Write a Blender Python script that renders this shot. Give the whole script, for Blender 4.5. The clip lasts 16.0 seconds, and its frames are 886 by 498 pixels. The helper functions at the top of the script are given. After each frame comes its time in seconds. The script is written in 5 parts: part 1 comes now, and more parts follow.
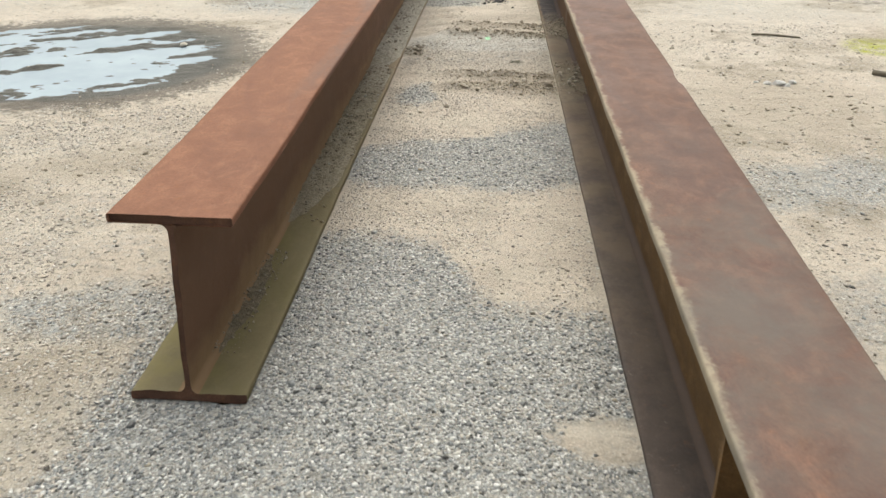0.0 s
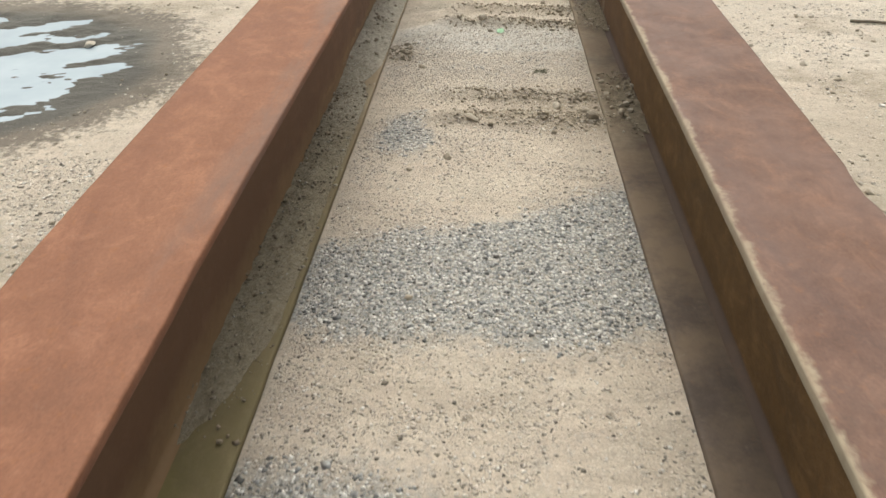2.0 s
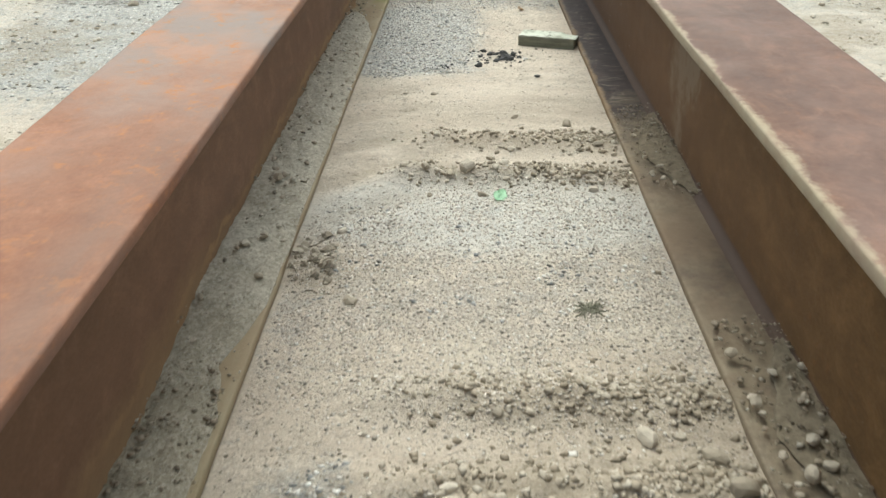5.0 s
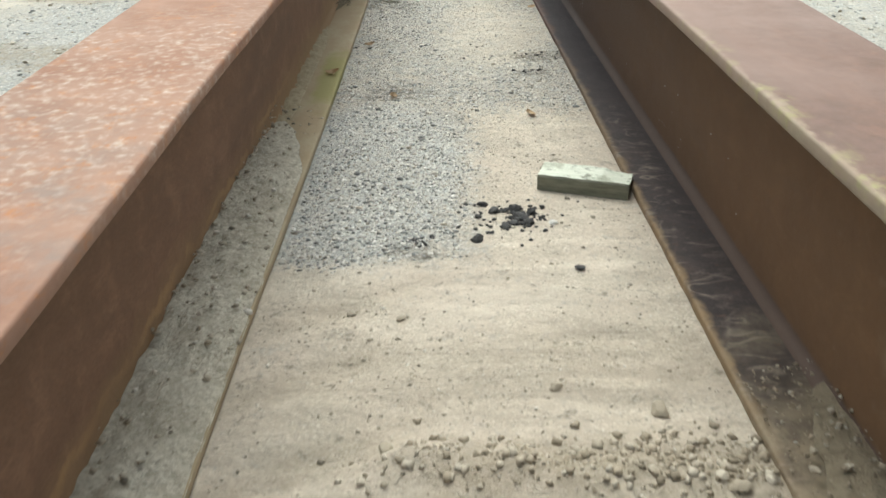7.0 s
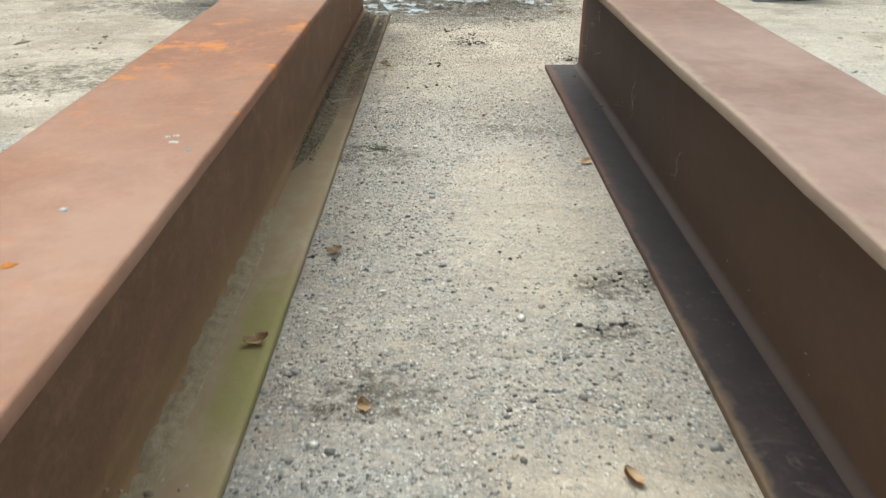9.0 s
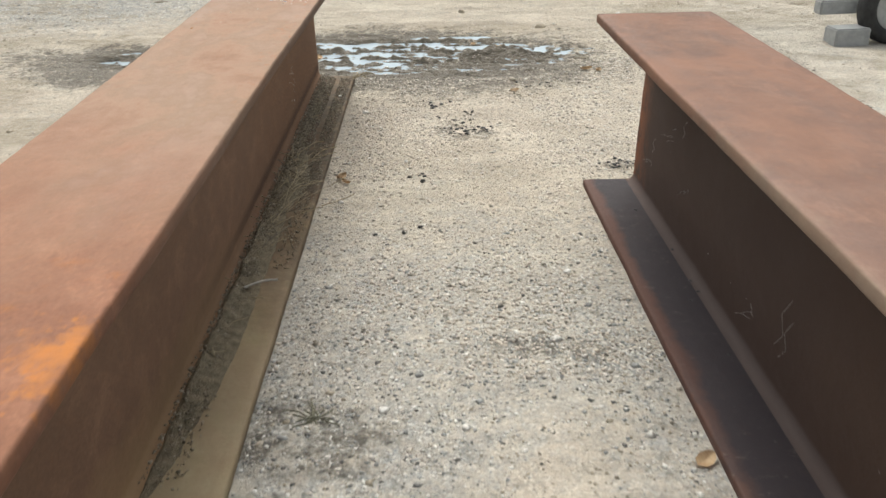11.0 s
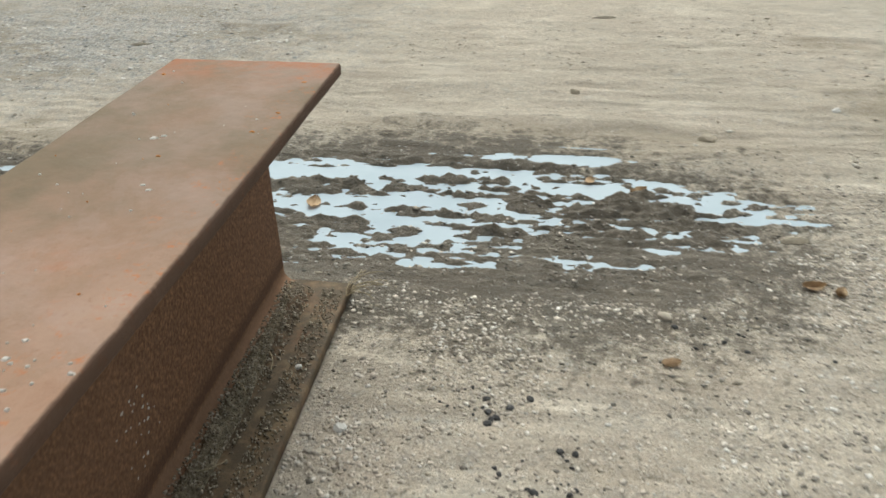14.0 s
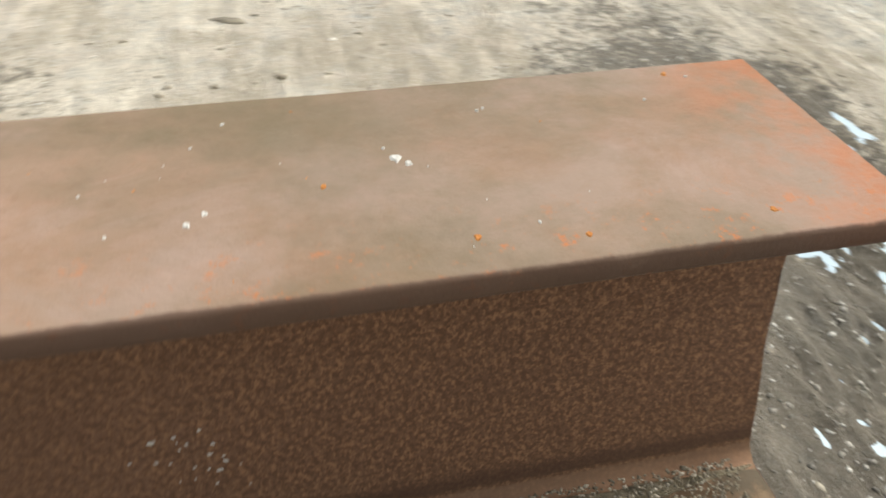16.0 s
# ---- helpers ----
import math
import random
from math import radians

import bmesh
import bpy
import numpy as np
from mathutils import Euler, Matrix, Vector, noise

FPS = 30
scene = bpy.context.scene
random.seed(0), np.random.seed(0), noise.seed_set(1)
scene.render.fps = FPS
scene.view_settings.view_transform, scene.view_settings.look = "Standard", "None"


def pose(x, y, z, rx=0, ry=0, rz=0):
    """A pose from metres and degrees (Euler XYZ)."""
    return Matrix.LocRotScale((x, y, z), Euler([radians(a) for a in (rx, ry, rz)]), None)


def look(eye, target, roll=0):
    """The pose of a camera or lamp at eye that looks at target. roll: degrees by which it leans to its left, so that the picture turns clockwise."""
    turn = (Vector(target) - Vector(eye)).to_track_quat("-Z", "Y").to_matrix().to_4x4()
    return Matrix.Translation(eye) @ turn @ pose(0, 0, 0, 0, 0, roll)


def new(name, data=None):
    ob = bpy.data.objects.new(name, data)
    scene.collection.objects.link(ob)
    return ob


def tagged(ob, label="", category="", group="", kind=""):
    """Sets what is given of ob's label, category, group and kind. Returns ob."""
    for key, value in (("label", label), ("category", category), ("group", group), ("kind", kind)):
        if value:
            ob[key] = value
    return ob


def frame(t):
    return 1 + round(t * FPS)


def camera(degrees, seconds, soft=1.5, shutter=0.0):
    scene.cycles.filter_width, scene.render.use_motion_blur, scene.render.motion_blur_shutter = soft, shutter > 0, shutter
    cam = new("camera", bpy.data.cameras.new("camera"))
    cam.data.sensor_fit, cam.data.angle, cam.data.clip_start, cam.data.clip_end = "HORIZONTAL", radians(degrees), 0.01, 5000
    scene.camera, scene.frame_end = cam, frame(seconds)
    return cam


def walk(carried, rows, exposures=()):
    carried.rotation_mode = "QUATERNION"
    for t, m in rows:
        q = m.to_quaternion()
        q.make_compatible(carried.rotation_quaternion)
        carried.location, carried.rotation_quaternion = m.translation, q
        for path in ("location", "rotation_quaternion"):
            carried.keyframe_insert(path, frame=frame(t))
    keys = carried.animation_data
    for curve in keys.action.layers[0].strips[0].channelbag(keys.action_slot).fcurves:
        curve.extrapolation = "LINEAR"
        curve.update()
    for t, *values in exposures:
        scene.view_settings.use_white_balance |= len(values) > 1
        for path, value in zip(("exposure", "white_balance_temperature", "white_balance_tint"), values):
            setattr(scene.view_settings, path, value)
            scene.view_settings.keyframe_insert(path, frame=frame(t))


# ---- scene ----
cam = camera(53.7, 16.0, shutter=0.25)
PATH = [
    (0, (0.092, 0.091, 1.28), (-0.04, 1.869, 0.374), 0.2),
    (0.5, (0.055, 0.423, 1.25), (-0.103, 2.183, 0.314), 0.4),
    (1, (0.001, 0.761, 1.252), (-0.144, 2.504, 0.282), -0.4),
    (1.5, (0.012, 1.135, 1.246), (-0.119, 2.864, 0.25), 0.3),
    (2, (-0.025, 1.502, 1.22), (-0.144, 3.21, 0.185), -0.1),
    (2.5, (-0.046, 1.832, 1.198), (-0.162, 3.544, 0.17), -0.9),
    (3, (-0.025, 2.171, 1.139), (-0.184, 3.932, 0.204), -1.2),
    (3.2, (-0.031, 2.299, 1.108), (-0.178, 4.045, 0.143), -0.4),
    (5.3, (-0.093, 3.681, 0.935), (-0.17, 5.424, -0.042), -1.1),
    (5.5, (-0.09, 3.836, 0.915), (-0.188, 5.591, -0.039), -1.7),
    (6, (-0.102, 4.162, 0.901), (-0.195, 5.901, -0.081), -1.5),
    (6.5, (-0.153, 4.493, 0.906), (-0.176, 6.241, -0.064), -1.2),
    (7, (-0.151, 4.862, 0.861), (-0.165, 6.626, -0.08), -0.6),
    (7.5, (-0.159, 5.216, 0.859), (-0.138, 6.994, -0.056), -0.1),
    (8, (-0.166, 5.583, 0.861), (-0.14, 7.374, -0.03), -1.0),
    (8.5, (-0.141, 5.92, 0.859), (-0.162, 7.712, -0.029), -0.5),
    (9, (-0.172, 6.289, 0.85), (-0.195, 8.099, 0.0), -0.4),
    (9.5, (-0.184, 6.627, 0.858), (-0.185, 8.43, -0.008), -0.3),
    (10, (-0.183, 6.988, 0.873), (-0.203, 8.784, -0.008), -0.3),
    (10.2, (-0.191, 7.125, 0.866), (-0.193, 8.923, -0.009), 0.0),
    (12.3, (-0.155, 8.431, 0.885), (-0.158, 10.235, 0.02), -1.8),
    (12.5, (-0.14, 8.564, 0.877), (-0.149, 10.361, -0.001), -1.8),
    (13, (-0.135, 8.859, 0.881), (-0.194, 10.656, 0.005), -1.0),
    (13.5, (-0.16, 9.16, 0.887), (-0.242, 10.945, -0.01), -0.7),
    (14, (-0.138, 9.472, 0.873), (-0.357, 11.233, -0.049), -0.2),
    (14.5, (-0.14, 9.736, 0.847), (-0.602, 11.413, -0.141), 3.4),
    (15, (-0.139, 9.962, 0.847), (-1.032, 11.362, -0.268), 4.6),
    (15.4, (-0.112, 10.161, 0.809), (-1.352, 11.195, -0.371), 5.0),
    (15.5, (-0.07, 10.199, 0.828), (-1.384, 11.148, -0.343), 3.1),
    (15.8, (-0.108, 10.283, 0.842), (-1.515, 11.044, -0.359), 2.6),
    (16, (-0.041, 10.402, 0.835), (-1.604, 10.793, -0.349), 1.4),
]
walk(cam, [(t, look(eye, target, roll)) for t, eye, target, roll in PATH],
     [(0.0, -0.03, 6600, 5), (2.0, -0.03, 6800, 6), (3.2, 0.02, 6850, 5), (5.3, 0.20, 6350, 0), (8.0, 0.20, 6400, 0), (10.2, 0.20, 6550, 5), (12.3, 0.15, 6600, 6), (13.0, 0.1, 6500, 3), (14.0, -0.08, 6500, 2), (15.0, 0.02, 7050, 8), (16.0, 0.42, 6550, 4)])
# ---------- world and light: bright overcast ----------
world = bpy.data.worlds.new("overcast_sky")
scene.world = world
world.use_nodes = True
wt = world.node_tree
sky = wt.nodes.new("ShaderNodeTexSky")
sky.sky_type = "NISHITA"
sky.sun_disc = False
sky.sun_elevation, sky.sun_rotation = radians(62), radians(-12)
sky.air_density, sky.dust_density, sky.ozone_density = 1.6, 6.0, 1.0
hsv = wt.nodes.new("ShaderNodeHueSaturation")
hsv.inputs["Saturation"].default_value = 0.35
wt.links.new(sky.outputs[0], hsv.inputs["Color"])
wt.links.new(hsv.outputs[0], wt.nodes["Background"].inputs[0])
wt.nodes["Background"].inputs[1].default_value = 0.15

sun = new("sun", bpy.data.lights.new("sun", "SUN"))
sun.data.energy, sun.data.angle, sun.data.color = 1.4, radians(60), (1.0, 0.96, 0.9)
SUN_DIR = Vector((math.sin(radians(-12)) * math.cos(radians(62)), math.cos(radians(-12)) * math.cos(radians(62)), math.sin(radians(62))))
sun.matrix_world = look(SUN_DIR * 30, (0, 0, 0))


# ---------- node helper ----------
class Mat:
    def __init__(self, name, rough=0.8, metal=0.0):
        self.m = bpy.data.materials.new(name)
        self.m.use_nodes = True
        self.t = self.m.node_tree
        self.b = self.t.nodes["Principled BSDF"]
        self.b.inputs["Roughness"].default_value = rough
        self.b.inputs["Metallic"].default_value = metal
        self.pos = self.t.nodes.new("ShaderNodeTexCoord").outputs["Object"]

    def node(self, kind):
        return self.t.nodes.new(kind)

    def put(self, socket, value):
        if isinstance(value, bpy.types.NodeSocket):
            self.t.links.new(value, socket)
        elif isinstance(value, tuple) and len(value) == 3 and socket.type == "RGBA":
            socket.default_value = (*value, 1)
        else:
            socket.default_value = value

    def stretch(self, x, y, z, vec=None):
        n = self.node("ShaderNodeMapping")
        self.put(n.inputs[0], vec or self.pos)
        n.inputs["Scale"].default_value = (x, y, z)
        return n.outputs[0]

    def noise(self, scale, detail=4, rough=0.6, vec=None, distort=0.0):
        n = self.node("ShaderNodeTexNoise")
        self.put(n.inputs["Vector"], vec or self.pos)
        n.inputs["Scale"].default_value, n.inputs["Detail"].default_value = scale, detail
        n.inputs["Roughness"].default_value, n.inputs["Distortion"].default_value = rough, distort
        return n.outputs[0]

    def cells(self, scale, vec=None, feature="F1"):
        n = self.node("ShaderNodeTexVoronoi")
        n.feature = feature
        self.put(n.inputs["Vector"], vec or self.pos)
        n.inputs["Scale"].default_value = scale
        return n.outputs

    def span(self, v, a, b, c=0.0, d=1.0):
        n = self.node("ShaderNodeMapRange")
        n.clamp = True
        self.put(n.inputs[0], v)
        for i, q in enumerate((a, b, c, d)):
            n.inputs[i + 1].default_value = q
        return n.outputs[0]

    def math(self, op, a, b=0.0):
        n = self.node("ShaderNodeMath")
        n.operation = op
        self.put(n.inputs[0], a)
        self.put(n.inputs[1], b)
        return n.outputs[0]

    def mix(self, f, a, b, blend="MIX"):
        n = self.node("ShaderNodeMix")
        n.data_type, n.blend_type = "RGBA", blend
        self.put(n.inputs[0], f)
        self.put(n.inputs[6], a)
        self.put(n.inputs[7], b)
        return n.outputs[2]

    def ramp(self, f, stops, flat=False):
        n = self.node("ShaderNodeValToRGB")
        self.put(n.inputs[0], f)
        r = n.color_ramp
        r.interpolation = "CONSTANT" if flat else "LINEAR"
        while len(r.elements) < len(stops):
            r.elements.new(0.5)
        for e, (p, c) in zip(r.elements, stops):
            e.position, e.color = p, (*c, 1)
        return n.outputs[0]

    def attr(self, name):
        n = self.node("ShaderNodeAttribute")
        n.attribute_name = name
        return n.outputs["Fac"]

    def axis(self, i, vec=None):
        n = self.node("ShaderNodeSeparateXYZ")
        self.put(n.inputs[0], vec or self.pos)
        return n.outputs[i]

    def bump(self, height, strength, distance):
        n = self.node("ShaderNodeBump")
        n.inputs["Strength"].default_value, n.inputs["Distance"].default_value = strength, distance
        self.put(n.inputs["Height"], height)
        if self.b.inputs["Normal"].is_linked:
            self.put(n.inputs["Normal"], self.b.inputs["Normal"].links[0].from_socket)
        self.put(self.b.inputs["Normal"], n.outputs[0])

    def done(self, color, rough=None):
        self.put(self.b.inputs["Base Color"], color)
        if rough is not None:
            self.put(self.b.inputs["Roughness"], rough)
        return self.m


# ---------- materials ----------
def ground_material():
    k = Mat("yard_ground")
    gravel, wet_shade, moss, dirt = k.attr("gravel"), k.attr("wet_shade"), k.attr("moss"), k.attr("dirt")
    tone = k.attr("tone")
    big, mid, fine = k.noise(0.9, 5), k.noise(7, 6, 0.65), k.noise(75, 6, 0.75)
    speck = k.noise(30, 6, 0.8)
    sand = k.ramp(big, [(0.3, (0.50, 0.445, 0.34)), (0.5, (0.55, 0.47, 0.365)), (0.7, (0.60, 0.485, 0.38))])
    sand = k.mix(k.span(mid, 0.38, 0.68, 0, 0.6), sand, (0.43, 0.385, 0.305))
    sand = k.mix(k.span(k.noise(2.4, 6, 0.7), 0.50, 0.62, 0, 0.8), sand, (0.78, 0.70, 0.57))
    sand = k.mix(k.span(fine, 0.42, 0.72, 0.0, 0.85), sand, (0.24, 0.215, 0.165))
    sand = k.mix(k.span(speck, 0.56, 0.70, 0.0, 0.55), sand, (0.27, 0.235, 0.175))
    grain = k.cells(230)
    sand = k.mix(0.38, sand, k.ramp(grain["Color"], [(0.0, (0.10, 0.09, 0.075)), (0.3, (0.38, 0.33, 0.26)), (0.6, (0.56, 0.48, 0.38)), (0.85, (0.90, 0.87, 0.80))]))
    patch = k.noise(3.2, 8, 0.75, None, 0.4)
    sand = k.mix(k.span(patch, 0.52, 0.66, 0.0, 0.5), sand, (0.34, 0.315, 0.25))
    drift = k.noise(4.5, 5, 0.6, k.stretch(0.7, 1.5, 1), 0.4)
    sand = k.mix(k.span(drift, 0.54, 0.66, 0.0, 0.5), sand, (0.70, 0.645, 0.54))
    sand = k.mix(k.span(drift, 0.34, 0.45, 0.45, 0.0), sand, (0.33, 0.27, 0.20))
    lines = k.noise(9, 8, 0.8, k.stretch(0.6, 2.2, 1), 1.0)
    tan = k.mix(0.5, sand, (0.62, 0.57, 0.47))
    sand = k.mix(k.span(k.math("MULTIPLY", lines, k.span(k.axis(1), 9.5, 11.5, 0.93, 1.0)), 0.55, 0.66, 0.0, 0.6), sand, (0.24, 0.21, 0.155))
    warm = k.math("MULTIPLY", band(k, 2.0, 7.2, 0.3), k.span(k.noise(5, 7, 0.7), 0.36, 0.6, 0.1, 0.5))
    sand = k.mix(warm, sand, (0.68, 0.57, 0.465))
    sand = k.mix(0.22, sand, (0.80, 0.71, 0.60))
    chips = k.cells(115)
    pal = [(0.0, (0.10, 0.102, 0.10)), (0.18, (0.26, 0.275, 0.285)), (0.38, (0.44, 0.455, 0.455)), (0.58, (0.55, 0.505, 0.44)), (0.72, (0.73, 0.72, 0.68)), (0.86, (0.92, 0.91, 0.87))]
    small = k.cells(190)
    gcol = k.mix(0.5, k.ramp(chips["Color"], pal, True), k.ramp(small["Color"], pal, True))
    gcol = k.mix(k.span(chips["Distance"], 0.3, 0.75, 0.0, 0.5), gcol, (0.20, 0.195, 0.18))
    gcol = k.mix(k.span(speck, 0.42, 0.68, 0, 0.5), gcol, tan)
    edge = k.math("ADD", gravel, k.math("MULTIPLY", k.math("SUBTRACT", k.noise(24, 8, 0.8), 0.5), 2.3))
    edge = k.math("ADD", edge, k.math("MULTIPLY", k.math("SUBTRACT", k.noise(5, 4, 0.6), 0.5), 0.7))
    gmix = k.span(edge, 0.22, 0.85)
    col = k.mix(gmix, sand, gcol)
    col = k.mix(k.span(tone, 0, 1, 0, 0.5), col, (0.69, 0.71, 0.685))
    col = k.mix(k.math("MULTIPLY", moss, k.span(mid, 0.3, 0.6)), col, (0.42, 0.44, 0.04))
    col = k.mix(k.math("MULTIPLY", dirt, k.span(speck, 0.35, 0.6, 0.3, 0.85)), col, (0.32, 0.265, 0.19))
    wetn = k.span(k.math("ADD", wet_shade, k.math("MULTIPLY", k.math("ADD", k.math("SUBTRACT", k.noise(11, 9, 0.8), 0.5), k.math("MULTIPLY", k.math("SUBTRACT", k.noise(37, 5, 0.7), 0.5), 0.8)), 3.0)), 0.3, 0.85)
    dark = k.mix(1.0, col, (0.29, 0.275, 0.252), "MULTIPLY")
    col = k.mix(wetn, col, dark)
    soaked = k.mix(1.0, col, (0.47, 0.53, 0.57), "MULTIPLY")
    col = k.mix(k.span(wet_shade, 1.25, 1.6), col, soaked)
    k.bump(fine, 0.5, 0.004)
    k.bump(speck, 0.7, 0.008)
    k.bump(k.math("MULTIPLY", chips["Distance"], gmix), 0.4, 0.005)
    k.bump(k.math("MULTIPLY", lines, k.span(k.axis(1), 9.5, 11.5, 0.4, 1.0)), 1.0, 0.02)
    k.bump(mid, 0.5, 0.02)
    return k.done(col, k.span(wetn, 0, 1, 0.95, 0.6))


def steel(name, tones, scale=2.0, rough=(0.62, 0.85), pit=0.5, rust=0.4, extra=None, metal=0.0, spec=0.35, mott=0.5):
    """Weathered steel: large blotches along the length, streaks, fine grain and pits."""
    k = Mat(name, 0.7, metal)
    long = k.stretch(1.6, 0.5, 1.6)
    blot = k.noise(scale, 8, 0.72, long, 0.8)
    n = len(tones) - 1
    col = k.ramp(blot, [(0.30 + 0.40 * i / n, c) for i, c in enumerate(tones)])
    k.b.inputs["Specular IOR Level"].default_value = spec
    cloud = k.noise(11, 7, 0.72, k.stretch(1.2, 0.8, 1.2), 0.5)
    col = k.mix(k.span(cloud, 0.36, 0.62, mott, 0.0), col, tuple(c * 0.55 for c in tones[0]))
    col = k.mix(k.span(cloud, 0.52, 0.72, 0.0, 0.5), col, tuple(c * 1.25 for c in tones[-1]))
    grain = k.noise(190, 5, 0.75)
    col = k.mix(k.span(grain, 0.35, 0.72, 0, 0.5), col, tuple(c * 0.5 for c in tones[0]))
    speck = k.noise(38, 6, 0.75)
    col = k.mix(k.span(speck, 0.58, 0.74, 0, rust), col, (0.36, 0.14, 0.04))
    scr = k.noise(16, 6, 0.75, k.stretch(3, 0.3, 3))
    col = k.mix(k.span(scr, 0.58, 0.8, 0, 0.16), col, tuple(min(1, c * 1.6 + 0.03) for c in tones[-1]))
    dustn = k.noise(60, 7, 0.8)
    col = k.mix(k.span(dustn, 0.58, 0.8, 0, 0.3), col, (0.40, 0.33, 0.26))
    if extra:
        col = extra(k, col)
    k.bump(grain, pit * 0.6, 0.002)
    k.bump(speck, pit * 0.5, 0.004)
    k.bump(k.noise(9, 4), 0.25, 0.01)
    return k.done(col, k.span(blot, 0.3, 0.7, rough[0], rough[1]))


def band(k, y0, y1, soft=0.3):
    """1 between two places along the beam, with ragged ends."""
    y = k.math("ADD", k.axis(1), k.math("MULTIPLY", k.math("SUBTRACT", k.noise(3.5, 5, 0.7), 0.5), 1.2))
    return k.math("MULTIPLY", k.span(y, y0 - soft, y0 + soft), k.span(y, y1 - soft, y1 + soft, 1, 0))


def left_top_extra(k, col):
    worn = k.math("MULTIPLY", band(k, 2.6, 5.4, 0.4), k.math("MULTIPLY", k.span(k.axis(0), 0.03, 0.09), k.span(k.noise(3.5, 7, 0.7, k.stretch(3, 0.6, 1)), 0.44, 0.6, 0, 0.6)))
    col = k.mix(worn, col, (0.20, 0.135, 0.11))
    # Sky sheen along this stretch is painted in as a paler pink.
    pale = k.math("MULTIPLY", band(k, 4.6, 7.6, 0.5), k.span(k.noise(2.2, 6, 0.7), 0.32, 0.55, 0.1, 0.75))
    col = k.mix(pale, col, (0.42, 0.265, 0.20))
    # Grey sheen patches are put into the colour too.
    grey = k.math("MULTIPLY", band(k, 4.9, 5.9, 0.4), k.span(k.noise(4.0, 7, 0.7), 0.46, 0.58, 0, 0.8))
    col = k.mix(grey, col, (0.25, 0.215, 0.20))
    dots = k.math("MULTIPLY", band(k, 4.2, 6.9, 0.4), k.span(k.noise(22, 8, 0.8), 0.55, 0.64, 0, 0.8))
    col = k.mix(dots, col, (0.44, 0.185, 0.07))
    pale_flecks = k.math("MULTIPLY", band(k, 5.7, 6.5, 0.15), k.span(k.noise(55, 6, 0.7), 0.50, 0.72, 0, 0.8))
    col = k.mix(pale_flecks, col, (0.62, 0.53, 0.45))
    flake = k.math("MULTIPLY", band(k, 7.7, 8.3, 0.10), k.span(k.noise(6, 8, 0.75), 0.52, 0.58, 0, 0.95))
    col = k.mix(flake, col, (0.50, 0.18, 0.035))
    aged = k.ramp(k.noise(4.5, 10, 0.7, k.stretch(1.3, 0.8, 1), 0.1), [(0.33, (0.255, 0.15, 0.098)), (0.40, (0.30, 0.18, 0.12)), (0.46, (0.34, 0.215, 0.148)), (0.52, (0.285, 0.19, 0.13)), (0.57, (0.32, 0.215, 0.158)), (0.63, (0.35, 0.235, 0.17)), (0.70, (0.37, 0.265, 0.20))])
    col = k.mix(k.math("MULTIPLY", band(k, 8.7, 11.8, 0.4), 0.9), col, aged)
    red = k.math("MULTIPLY", k.span(k.axis(1), 8.8, 9.6), k.span(k.noise(15, 9, 0.82), 0.56, 0.64, 0, 0.3))
    col = k.mix(red, col, (0.38, 0.125, 0.045))
    pits = k.math("MULTIPLY", k.span(k.axis(1), 8.6, 9.6), k.span(k.noise(70, 6, 0.8), 0.55, 0.68, 0, 0.5))
    col = k.mix(pits, col, (0.20, 0.09, 0.045))
    dull = k.math("MULTIPLY", k.span(k.axis(1), 9.75, 10.5), k.span(k.noise(2.5, 6, 0.65), 0.3, 0.6, 0.25, 0.65))
    col = k.mix(dull, col, (0.245, 0.145, 0.10))
    # Lilac patches carry painted sheen that brightens the far end.
    lilac_sheen = k.math("MULTIPLY", k.span(k.axis(1), 9.7, 10.2), k.span(k.noise(6, 7, 0.7, k.stretch(1, 0.8, 1), 0.4), 0.45, 0.6, 0, 0.6))
    col = k.mix(lilac_sheen, col, (0.37, 0.265, 0.225))
    olive = k.math("MULTIPLY", band(k, 10.3, 10.8, 0.2), k.span(k.noise(4, 7, 0.7), 0.36, 0.6, 0.35, 0.8))
    col = k.mix(olive, col, (0.125, 0.10, 0.058))
    tip = k.math("MULTIPLY", k.span(k.axis(1), 10.76, 10.87), k.span(k.noise(14, 6, 0.7), 0.42, 0.62, 0, 0.8))
    col = k.mix(tip, col, (0.33, 0.12, 0.05))
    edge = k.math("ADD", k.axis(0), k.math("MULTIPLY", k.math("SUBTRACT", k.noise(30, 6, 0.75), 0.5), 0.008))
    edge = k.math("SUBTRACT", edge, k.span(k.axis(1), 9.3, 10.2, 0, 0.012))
    rim = k.math("MULTIPLY", k.span(k.axis(0), 0.06, 0.135), k.math("MULTIPLY", k.span(k.axis(1), 8.8, 9.6), k.span(k.noise(48, 8, 0.8), 0.56, 0.63, 0, 0.85)))
    col = k.mix(rim, col, (0.42, 0.13, 0.035))
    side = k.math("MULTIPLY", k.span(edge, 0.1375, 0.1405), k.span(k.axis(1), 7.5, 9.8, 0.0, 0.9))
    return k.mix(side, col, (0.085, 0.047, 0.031))


